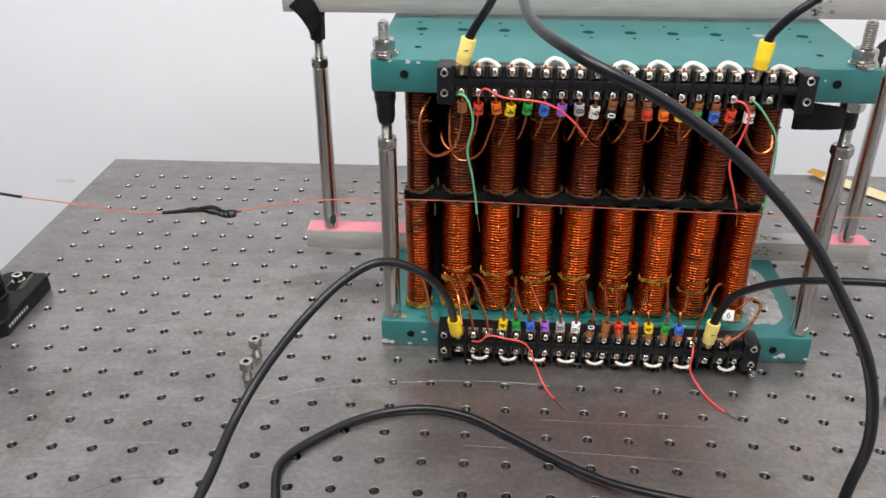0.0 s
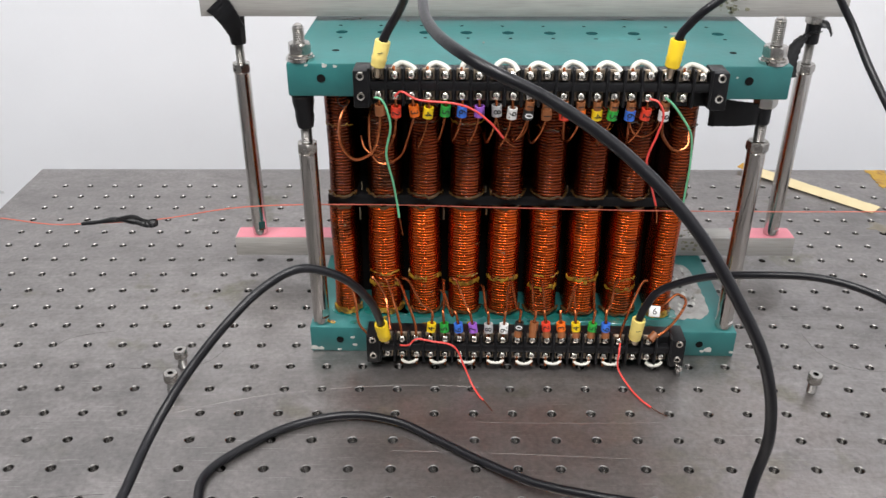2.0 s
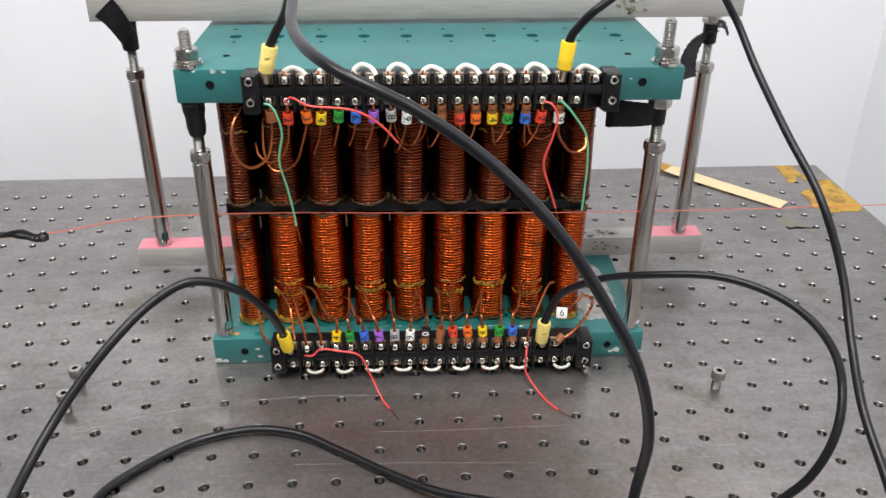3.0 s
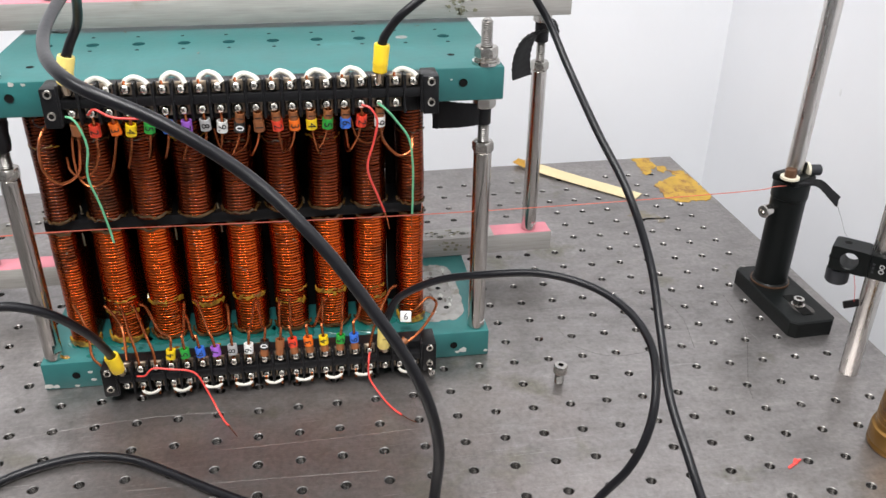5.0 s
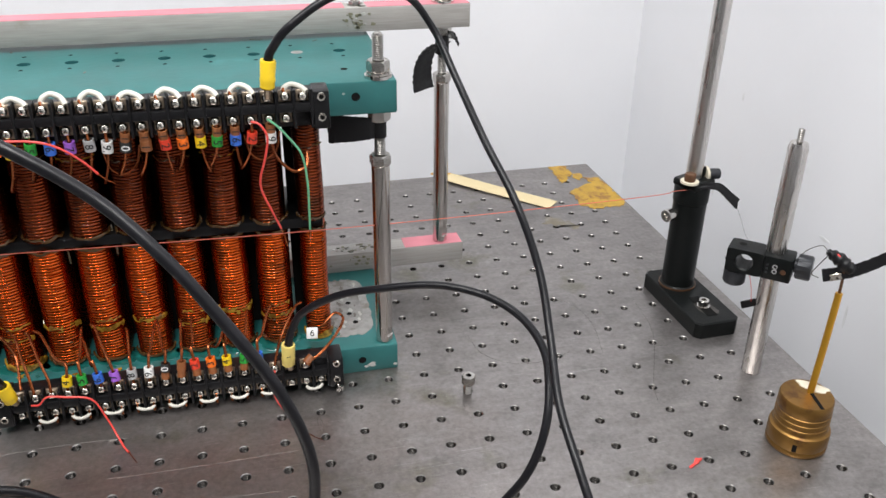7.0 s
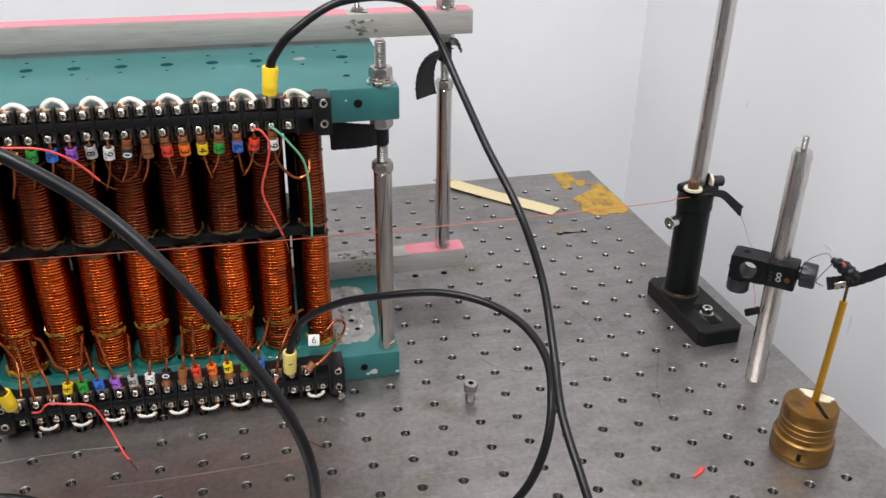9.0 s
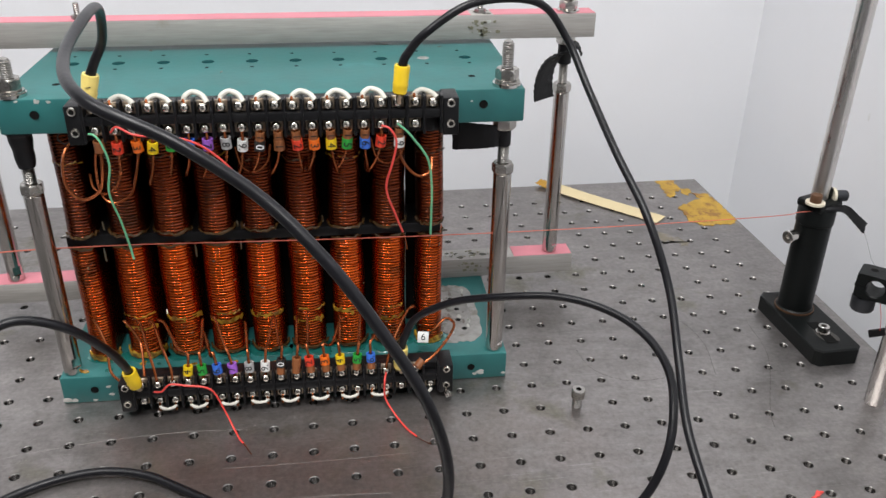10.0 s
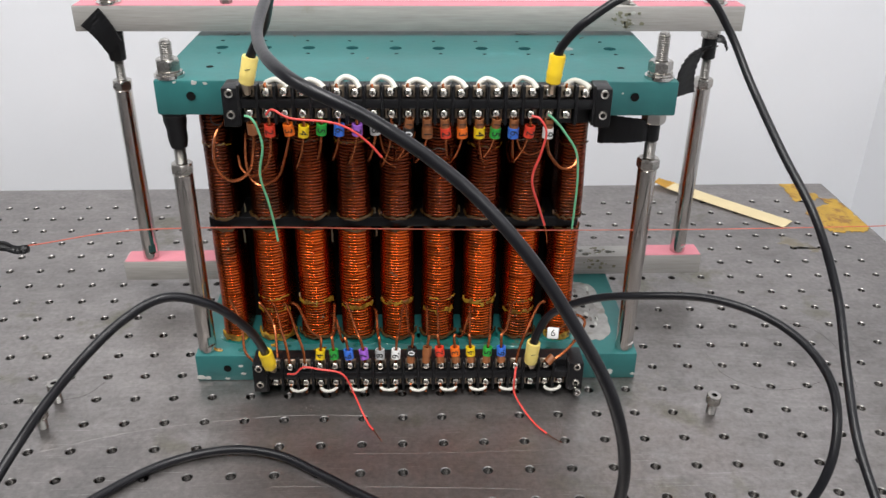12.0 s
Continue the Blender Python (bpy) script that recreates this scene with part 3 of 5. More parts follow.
# amber tape and glue round the coils
for i, (low, up, w) in enumerate(COILS):
    q = random.Random(50 + i)
    x, xu = -0.1235 + 0.0276 * i, -0.1215 + 0.0273 * i

    def band(cx, z, hgt, seed, grow, a0=190, a1=350):
        cf = CF + (0.003 if z < 0.11 else -0.001)
        g = random.Random(seed)
        bm = bmesh.new()
        rows = []
        r = w / 2 + grow
        for k in range(15):
            a = radians(a0 + (a1 - a0) * k / 14)
            zz = z + g.uniform(-0.0012, 0.0012)
            hh = hgt * g.uniform(0.5, 1.2)
            rr = r + g.uniform(-0.0001, 0.0006)
            c, sn = math.cos(a), math.sin(a)
            cy = cf + w / 2
            rows.append([bm.verts.new((cx + (rr + d) * c, cy + (rr + d) * sn, zz + e * hh)) for d, e in ((-0.001, -0.5), (0.0002, -0.45), (0.0004, 0.1), (0.0001, 0.5), (-0.001, 0.5))])
        for p, qq in zip(rows, rows[1:]):
            for k in range(4):
                bm.faces.new((p[k], qq[k], qq[k + 1], p[k + 1]))
        return bm

    if i not in (0, 8):
        part("amber_tape", band(x, 0.046 + q.uniform(-0.003, 0.004), 0.0035, i, 0.0002, q.uniform(185, 215), q.uniform(325, 352)), KAPTON, low, "ragged amber tape", local=True)
        part("amber_tape", band(x, 0.051 + q.uniform(-0.003, 0.004), 0.0016, 30 + i, 0.0002, q.uniform(185, 250), q.uniform(300, 352)), KAPTON, low, local=True)
    part("amber_tape", band(x, 0.0235, 0.005 if i in (0, 1, 8) else 0.002, 60 + i, 0.0012, 180, 360), KAPTON if i in (0, 1, 8) else GLUE, low, local=True)
    part("glue_rim", band(x, 0.1054, 0.0022, 90 + i, 0.0006, 180, 360), GLUE, low, local=True)
    part("glue_rim", band(xu, 0.1156, 0.0018, 120 + i, 0.0007, 180, 360), GLUE, up, local=True)
    part("amber_tape", band(xu, 0.164 + q.uniform(-0.004, 0.004), 0.0012, 150 + i, 0.0001, 200, 340), KAPTON if i % 3 == 0 else GLUE, up, local=True)
    g = blotch(w * 0.62, 200 + i, 1.15, 0.75, 0.0004)
    g.transform(Matrix.Translation((x, CF + 0.008, 0.0205)))
    part("glue_puddle", g, GLUEWET, low, local=True)

RESIN = material("set_resin", (0.12, 0.10, 0.065), 0.10, 0, 0.3, 200, 0.2, 300, (0.09, 0.05, 0.02), 90, 0.52, coat=0.7)
for i, (k, z, ln) in enumerate(((1, 0.098, 0.009), (3, 0.099, 0.010), (4, 0.101, 0.006), (1, 0.1185, 0.006), (4, 0.1165, 0.004), (6, 0.1175, 0.005))):
    q = random.Random(640 + i)
    x = -0.1235 + 0.0276 * (k - 0.5) + q.uniform(-0.002, 0.002)
    y = CF + 0.009
    b = tube([(x, y, z + ln * 0.5), (x + 0.0004, y - 0.0003, z), (x + 0.0002, y, z - ln * 0.3), (x + 0.0003, y + 0.0002, z - ln * 0.5)], lambda u: 0.0004 + 0.0006 * u * u + 0.0002 * math.sin(5 * u), 8, 4)
    part("resin_drip", b, RESIN, magnet, "hanging drip of set resin", local=True)
for i in range(18):
    q = random.Random(680 + i)
    cx = -0.1235 + 0.0276 * (i % 9)
    a = radians(q.uniform(200, 340))
    r = COILS[i % 9][2] / 2
    z = q.uniform(0.030, 0.102)
    c = Vector((cx + r * math.cos(a), CF + 0.0022 + r + r * math.sin(a), z))
    t = Vector((-math.sin(a), math.cos(a), 0)) * q.uniform(0.0006, 0.0016)
    part("resin_fleck", tube([c - t, c + Vector((0, 0, 0.0003)), c + t * 0.6 + Vector((0, 0, q.uniform(-0.001, 0.001)))], 0.00035, 6, 3), RESIN, COILS[i % 9][0], local=True)
part("wire_loop", tube([(-0.116, 0.004, 0.1873), (-0.1185, 0.003, 0.1855), (-0.1185, 0.003, 0.1825), (-0.1155, 0.003, 0.1805), (-0.113, 0.004, 0.1815)], 0.0004, 6, 5), TAPE, magnet, "thin dark wire loop", local=True)

# ---- terminal strips ----
X0, XP = -0.092, 0.00978
screw_me = bpy.data.meshes.new("screw")
sb = lathe([(0, 0.0), (0.0025, 0.0), (0.0027, 0.0006), (0.0027, 0.0014), (0.0023, 0.0023), (0.0014, 0.0028), (0, 0.0029)], 16)
nf = len(sb.faces)
# near-black crosses paint the shade of the recess in each head
for a in (0, 90):
    box((-0.0013, -0.00017, 0.0020), (0.0013, 0.00017, 0.00296), m=pose(0, 0, 0, 0, 0, a), bm=sb)
sb.faces.ensure_lookup_table()
for f in sb.faces[nf:]:
    f.material_index = 1
sb.to_mesh(screw_me)
sb.free()
screw_me.materials.append(NICKEL)
screw_me.materials.append(INKRECESS)
screw_me.shade_smooth()
screw_me.set_sharp_from_angle(angle=radians(38))


def screw(parent, x, y, z, tilt=0.0, name="screw"):
    ob = new(name, screw_me)
    ob.parent = parent
    ob.matrix_basis = pose(x, y, z, 90 - tilt, 0, 0) @ pose(0, 0, 0, 0, 0, rnd.uniform(0, 90))
    return ob


def terminal_strip(zlo, zhi, zu, zl, yf, missing=()):
    """A black barrier strip with twenty pairs of screws; zu and zl are the heights of the two screw rows."""
    zm = (zu + zl) / 2
    bm = box((-0.1058, yf + 0.007, zlo), (0.1084, -0.0005, zhi - 0.0028), 0.0006)
    box((-0.0975, yf + 0.001, zm - 0.0026), (0.1000, yf + 0.0075, zm + 0.0026), 0.0005, bm=bm)
    for k in range(21):
        x = X0 + XP * (k - 0.5)
        box((x - 0.0008, yf, zlo + 0.001), (x + 0.0008, yf + 0.0075, zhi), 0.0003, 1, bm=bm)
    for x0, x1 in ((-0.1062, -0.0972), (0.0996, 0.1088)):
        box((x0, yf + 0.0006, zlo - 0.0005), (x1, -0.0006, zhi - 0.0016), 0.0008, bm=bm)
    st = part("terminal_strip", bm, BLACK, magnet, "black barrier terminal strip with steel screws", local=True)
    for k in range(20):
        x = X0 + XP * k
        for z in (zu, zl):
            if (k, z == zu) in missing:
                continue
            part("tin_tab", box((x - 0.0036, yf + 0.0050, z - 0.0034), (x + 0.0036, yf + 0.0068, z + 0.0036), 0.0004, 1), TAB, st, local=True)
            screw(st, x + rnd.uniform(-0.0003, 0.0003), yf + 0.0048 - rnd.uniform(0, 0.0008), z + rnd.uniform(-0.0003, 0.0003), rnd.uniform(0, 8))
    for x in (-0.1018, 0.1042):
        for z in (zu, zl):
            part("eyelet", lathe([(0.0012, 0.0), (0.0014, 0.0008), (0.0023, 0.0009), (0.0026, 0.0)], 16, Matrix.Translation((x, yf + 0.0006, z)) @ pose(0, 0, 0, 90, 0, 0)), NICKEL, st, local=True)
            part("eyelet_hole", lathe([(0, 0.0003), (0.0014, 0.0003)], 12, Matrix.Translation((x, yf + 0.0006, z)) @ pose(0, 0, 0, 90, 0, 0)), DARK, st, local=True)
    return st


YT = -0.0195
top_strip = terminal_strip(0.1875, 0.2108, 0.2062, 0.1942, YT, {(19, False)})
YB = -0.0205
bottom_strip = terminal_strip(0.0058, 0.0282, 0.0240, 0.0115, YB, {(19, True)})
PAIRS = [(k, k + 1) for k in range(1, 16, 2)] + [(18, 19)]
for a, b2 in PAIRS:
    xa, xb = X0 + XP * a, X0 + XP * b2
    j = rnd.uniform(-0.0012, 0.0012)
    part("jumper", tube([(xa, YT + 0.004, 0.2080), (xa - 0.0006, YT + 0.005, 0.2095), (xa - 0.0002, YT + 0.006, 0.2105)], 0.0009, 6, 4), LEAD, top_strip, local=True)
    part("jumper", tube([(xb, YT + 0.004, 0.2080), (xb + 0.0010, YT + 0.004, 0.2085), (xb + 0.0024, YT + 0.0035, 0.2092)], 0.0009, 6, 4), LEAD, top_strip, local=True)
    part("jumper_sleeve", tube([(xa - 0.0004, YT + 0.0062, 0.2092), (xa + 0.0006, YT + 0.0072, 0.2112 + j * 0.6), (xa + XP / 2 - 0.0004, YT + 0.0085, 0.2126 + j), (xb - 0.0002, YT + 0.0065, 0.2112 + j), (xb + 0.0026, YT + 0.0034, 0.2086)], 0.00160, 12, 5), JUMPER, top_strip, "white sleeved copper jumper", local=True)
    if a < 17:
        part("jumper", tube([(xa, YB + 0.002, 0.0105), (xa - 0.0002, YB + 0.0015, 0.0065), (xa, YB + 0.0015, 0.0045)], 0.0008, 6, 4), LEAD, bottom_strip, local=True)
        part("jumper", tube([(xb, YB + 0.002, 0.0105), (xb + 0.0002, YB + 0.0015, 0.0065), (xb, YB + 0.0015, 0.0045)], 0.0008, 6, 4), LEAD, bottom_strip, local=True)
    part("jumper_sleeve", tube([(xa - 0.0004, YB + 0.0020, 0.0080), (xa + 0.0014, YB + 0.0006, 0.0070 + j * 0.3), (xa + XP / 2, YB + 0.0002, 0.0066 + j * 0.4), (xb - 0.0014, YB + 0.0006, 0.0070), (xb + 0.0006, YB + 0.0020, 0.0082)], 0.00105, 8, 5), JUMPER, bottom_strip, "white sleeved copper jumper", local=True)
part("loose_bolt", lathe([(0, 0), (0.0016, 0), (0.0016, 0.006), (0.0026, 0.006), (0.0026, 0.008), (0.0012, 0.008), (0.0012, 0.0072), (0, 0.0072)], 14, Matrix.Translation((0.103, -0.017, 0.0075)) @ pose(0, 0, 0, 100, 0, 18)), STEEL, bottom_strip, local=True)


def glyph(body, size, mat, parent, m, name="digit"):
    cu = bpy.data.curves.new("txt", "FONT")
    cu.body, cu.size, cu.align_x, cu.align_y, cu.extrude = body, size, "CENTER", "CENTER", 0.00006
    tmp = new("txt", cu)
    me = bpy.data.meshes.new_from_object(tmp.evaluated_get(bpy.context.evaluated_depsgraph_get()))
    bpy.data.objects.remove(tmp)
    me.materials.clear()
    me.materials.append(mat)
    ob = new(name, me)
    ob.parent = parent
    ob.matrix_basis = m
    return ob


def sleeve(p, d, length, r, colour, body, turn=90):
    """A marker sleeve from p along d, with its digit facing the front."""
    p, d = Vector(p), Vector(d).normalized()
    m = Matrix.Translation(p) @ d.to_track_quat("Z", "Y").to_matrix().to_4x4()
    ob = part("marker_sleeve", lathe([(r * 0.75, 0), (r, 0), (r, length), (r * 0.75, length), (r * 0.7, length * 0.5), (r * 0.75, 0)], 14, m), SLEEVE[colour], magnet, "%s marker sleeve" % colour, local=True)
    if body:
        c = p + d * length * 0.5
        side = d.cross(Vector((0, -1, 0))).normalized()
        nrm = side.cross(d).normalized()
        if nrm.y > 0:
            nrm, side = -nrm, -side
        rot = Matrix((side, nrm.cross(side), nrm)).transposed().to_4x4()
        glyph(body, r * 2.1, WHITEINK if colour == "black" else INKRECESS, ob, Matrix.Translation(c + nrm * (r + 0.00008)) @ rot @ pose(0, 0, 0, 0, 0, turn))
    return ob


def lead(pts, r=0.0009, mat=None, name="lead", label=""):
    return part(name, tube(pts, r, 7, 6), mat or LEAD, magnet, label, local=True)


# upper leads with their markers: strip position, colours from the screw down, digit
UP = [(0, ["brown"], ""), (1, ["red"], "2"), (2, ["orange"], "3"), (3, ["yellow"], "4"), (4, ["green"], "5"), (5, ["blue"], "6."), (6, ["violet"], "7"), (7, ["grey"], "8"), (8, ["white"], "9."),
      (9, ["brown", "black"], "0"), (10, ["brown", "brown"], "1"), (11, ["brown", "red"], "2"), (12, ["brown", "orange"], "3"), (13, ["brown", "yellow"], "4"), (14, ["brown", "green"], "5"), (15, ["brown", "blue"], "6."), (16, ["red"], "2"), (17, ["brown", "white"], "9")]
for n, (k, cols, dig) in enumerate(UP):
    x = X0 + XP * k
    q = random.Random(300 + n)
    sl = q.uniform(-0.12, 0.12)
    d = Vector((sl, 0.10, -1)).normalized()
    start = Vector((x + 0.0005, YT + 0.003, 0.1915))
    if len(cols) == 1:
        start += d * q.uniform(0.002, 0.0045)
        sleeve(start, d, 0.0066, 0.0030, cols[0], dig)
        end = start + d * 0.0066
    else:
        sleeve(start, d, 0.0052, 0.0027, cols[0], "1" if k > 9 else "1")
        sleeve(start + d * 0.0053, d, 0.0060, 0.0031, cols[1], dig)
        end = start + d * 0.0113
    lead([(x, YT + 0.004, 0.1945), start, end])
    if k == 0:
        lead([end, end + Vector((-0.001, 0.001, -0.010)), (-0.0975, YT + 0.010, 0.156), (-0.109, YT + 0.012, 0.150), (-0.1175, YT + 0.016, 0.158), (-0.118, YT + 0.022, 0.172), (-0.113, YT + 0.030, 0.182)], 0.00095)
    elif k == 1:
        lead([end, (x - 0.0015, YT + 0.008, 0.168), (-0.0885, YT + 0.010, 0.1575), (-0.0960, YT + 0.012, 0.1530), (-0.1030, YT + 0.018, 0.1550), (-0.106, YT + 0.026, 0.160)], 0.00075)
    elif k == 2:
        lead([end, (x - 0.003, YT + 0.008, 0.166), (-0.0800, YT + 0.010, 0.1540), (-0.0885, YT + 0.012, 0.1475), (-0.0955, YT + 0.013, 0.1485), (-0.0995, YT + 0.016, 0.1570), (-0.1000, YT + 0.022, 0.1720), (-0.0985, YT + 0.028, 0.180)], 0.00075)
    elif k == 17:
        lead([end, (x + 0.003, YT + 0.010, 0.168), (x + 0.012, YT + 0.014, 0.157), (x + 0.020, YT + 0.016, 0.159), (x + 0.0215, YT + 0.022, 0.166)], 0.00095)
    else:
        lean = -0.0055 + 0.0075 * (k % 2) * (k > 9) + q.uniform(-0.0015, 0.0015)
        drop = q.uniform(0.017, 0.023)
        lead([end, end + Vector((lean * 0.35, 0.003, -drop * 0.5)), end + Vector((lean, 0.009, -drop)), end + Vector((lean * 1.2, 0.020, -drop - 0.002)), (end.x + lean * 1.2, CF + 0.006, end.z - drop + 0.002)], 0.00072)
for k, x in enumerate((-0.012, 0.0695)):
    z = 0.1600 + 0.003 * (k % 2)
    lead([(x - 0.010, CF - 0.001, z + 0.012), (x - 0.007, CF - 0.004, z + 0.001), (x, CF - 0.005, z - 0.003), (x + 0.008, CF - 0.004, z + 0.002), (x + 0.011, CF - 0.001, z + 0.013)], 0.0008)

# lower leads
LOW = [(1, None, ""), (2, None, ""), (3, ["yellow"], "4"), (4, ["green"], "5"), (5, ["blue"], "6."), (6, ["violet"], "7"), (7, ["grey"], "8"), (8, ["white"], "9."), (9, ["brown", "black"], "0"), (10, ["brown", "brown"], ""),
       (11, ["brown", "red"], "2"), (12, ["brown", "orange"], "3"), (13, ["brown", "yellow"], "4"), (14, ["brown", "green"], "5"), (15, ["brown", "blue"], "6."), (16, None, "")]
# sideways reach and height of each lead's bend
SWING = {1: (-0.014, 0.052), 2: (-0.016, 0.052), 3: (-0.021, 0.0525), 4: (-0.001, 0.051), 5: (-0.0125, 0.043), 6: (-0.014, 0.053), 7: (-0.004, 0.047), 8: (0.005, 0.051), 9: (-0.005, 0.050), 10: (0.0, 0.049), 11: (-0.001, 0.051), 12: (0.014, 0.047), 13: (0.001, 0.048), 14: (0.004, 0.051), 15: (0.011, 0.053), 16: (0.021, 0.053)}
for n, (k, cols, dig) in enumerate(LOW):
    x = X0 + XP * k
    q = random.Random(400 + n)
    sl = q.uniform(-0.15, 0.15)
    d = Vector((sl, 0.15, 1)).normalized()
    start = Vector((x, YB + 0.003, 0.0270))
    end = start
    if cols:
        if len(cols) == 1:
            start += d * 0.003
            sleeve(start, d, 0.0062, 0.0030, cols[0], dig)
            end = start + d * 0.0062
        else:
            sleeve(start, d, 0.0048, 0.0026, cols[0], "")
            sleeve(start + d * 0.0049, d, 0.0058, 0.0030, cols[1], dig)
            end = start + d * 0.0107
    lead([(x, YB + 0.003, 0.0245), start, end])
    dx, zt = SWING[k]
    lead([end, end + Vector((sl * 0.01 + dx * 0.05, 0.003, 0.007)), (end.x + dx * 0.35, (end.y + CF) / 2 - 0.006, zt - 0.007), (end.x + dx * 0.78, CF - 0.005, zt), (end.x + dx, CF - 0.001, zt + 0.0005), (end.x + dx * 1.05 - 0.001, CF + 0.006, zt - 0.003)], 0.00092)
lead([(-0.1235, CF - 0.001, 0.056), (-0.119, CF - 0.006, 0.050), (-0.115, CF - 0.012, 0.040), (-0.112, YB + 0.012, 0.030), (-0.106, YB + 0.008, 0.024)], 0.0009)
lead([(-0.102, CF + 0.003, 0.048), (-0.104, CF - 0.003, 0.055), (-0.099, CF - 0.006, 0.050), (-0.094, CF - 0.010, 0.040), (-0.090, YB + 0.006, 0.029)], 0.0009)
lead([(X0 + XP * 18, YB + 0.002, 0.0255), (X0 + XP * 18 + 0.012, YB + 0.008, 0.030), (0.108, 0.000, 0.036), (0.113, 0.010, 0.040), (0.108, 0.016, 0.041), (0.100, 0.012, 0.036), (0.096, 0.013, 0.032)], 0.00095)
sleeve((X0 + XP * 18 + 0.0005, YB + 0.002, 0.0262), (0.5, 0.3, 0.4), 0.006, 0.0028, "brown", "")
tag = part("marker_sleeve", box((-0.0038, -0.0008, -0.0038), (0.0038, 0.0008, 0.0038), 0.0006, 2, Matrix.Translation((0.0910, 0.004, 0.0345)) @ pose(0, 0, 0, -25, 5, 0)), SLEEVE["white"], magnet, "white marker sleeve", local=True)
glyph("6", 0.0066, INKRECESS, tag, Matrix.Translation((0.0910, 0.004, 0.0345)) @ pose(0, 0, 0, -25, 5, 0) @ Matrix.Translation((0, -0.00085, 0)) @ pose(0, 0, 0, 90, 0, 0))

# ---- loose signal wires screwed to the strips ----


def signal_wire(name, pts, bare, mat, label):
    t = thing(name, *pts[0], label, "wire")
    part("insulation", tube(pts, 0.00064, 8, 6), mat, t)
    part("bare_end", tube(bare, 0.0003, 6, 4), LEAD, t)
    return t


signal_wire("red_wire", [(-0.022, 0.066, 0.1965), (-0.0179, 0.064, 0.2000), (-0.0081, 0.061, 0.1961), (0.0112, 0.060, 0.1945), (0.0226, 0.060, 0.1907), (0.0328, 0.061, 0.1824), (0.0405, 0.062, 0.1730)], [(0.0405, 0.062, 0.1730), (0.0440, 0.063, 0.169), (0.0481, 0.064, 0.1661)], RED, "thin red insulated wire with a bare end")
signal_wire("red_wire", [(0.124, 0.068, 0.1945), (0.1285, 0.065, 0.1935), (0.132, 0.064, 0.1861), (0.1299, 0.064, 0.1744), (0.1258, 0.065, 0.1573), (0.1312, 0.066, 0.1394), (0.1355, 0.068, 0.127)], [(0.1355, 0.068, 0.127), (0.1375, 0.07, 0.120), (0.1386, 0.072, 0.113)], RED, "thin red insulated wire hanging before the coils")
signal_wire("green_wire", [(-0.0335, 0.066, 0.196), (-0.0300, 0.064, 0.1955), (-0.0269, 0.063, 0.1903), (-0.0249, 0.063, 0.1789), (-0.0279, 0.064, 0.1621), (-0.0247, 0.065, 0.1447), (-0.0225, 0.066, 0.1290), (-0.0215, 0.066, 0.1195)], [(-0.0215, 0.066, 0.1195), (-0.0205, 0.067, 0.113), (-0.0195, 0.068, 0.1062)], GREENW, "thin green insulated wire hanging before the coils")
signal_wire("green_wire", [(0.133, 0.069, 0.195), (0.1375, 0.068, 0.1915), (0.1432, 0.068, 0.1846), (0.1507, 0.068, 0.1727), (0.1530, 0.069, 0.1553), (0.1530, 0.070, 0.1373), (0.1528, 0.071, 0.1230)], [(0.1528, 0.071, 0.1230), (0.1526, 0.073, 0.1170), (0.1527, 0.075, 0.112)], GREENW, "thin green insulated wire hanging before the coils")
signal_wire("red_wire", [(-0.023, 0.0655, 0.0245), (-0.0175, 0.062, 0.027), (-0.0120, 0.061, 0.0325), (-0.002, 0.060, 0.0315), (0.0126, 0.059, 0.028), (0.0195, 0.057, 0.0135), (0.0245, 0.0515, 0.0035), (0.0290, 0.0420, 0.0012), (0.0318, 0.0370, 0.0012)], [(0.0318, 0.0370, 0.0012), (0.0345, 0.032, 0.0008), (0.0372, 0.0265, 0.0008)], RED, "thin red insulated wire trailing onto the table")
signal_wire("red_wire", [(0.1235, 0.066, 0.0260), (0.1221, 0.060, 0.0235), (0.1222, 0.0585, 0.0111), (0.1283, 0.0500, 0.0030), (0.1340, 0.0385, 0.0012), (0.1395, 0.0300, 0.0012)], [(0.1395, 0.0300, 0.0012), (0.1440, 0.0250, 0.0008), (0.1478, 0.0219, 0.0008)], RED, "thin red insulated wire trailing onto the table")

# ---- bars behind the magnet ----
bars = thing("bar_frame", 0.0625, 0.196, 0.0205, "two aluminium bars with pink tape joined by steel posts", "frame")
part("lower_bar", box((-0.2235, 0, 0.0), (0.2230, 0.018, 0.0160), 0.0006), ALU, bars, local=True)
part("upper_bar", box((-0.2265, 0, 0.1905), (0.2240, 0.018, 0.2073), 0.0006), ALU, bars, local=True)
part("pink_tape", box((-0.2225, 0.0005, 0.0160), (0.043, 0.0175, 0.0163)), PINK, bars, local=True)
part("pink_tape", box((0.175, 0.0005, 0.0160), (0.2222, 0.0175, 0.0163)), PINK, bars, local=True)
part("pink_tape", box((-0.2255, 0.0005, 0.2073), (0.134, 0.0175, 0.2076)), PINK, bars, local=True)
part("pink_tape", box((0.150, 0.0005, 0.2073), (0.2235, 0.0175, 0.2076)), PINK, bars, local=True)
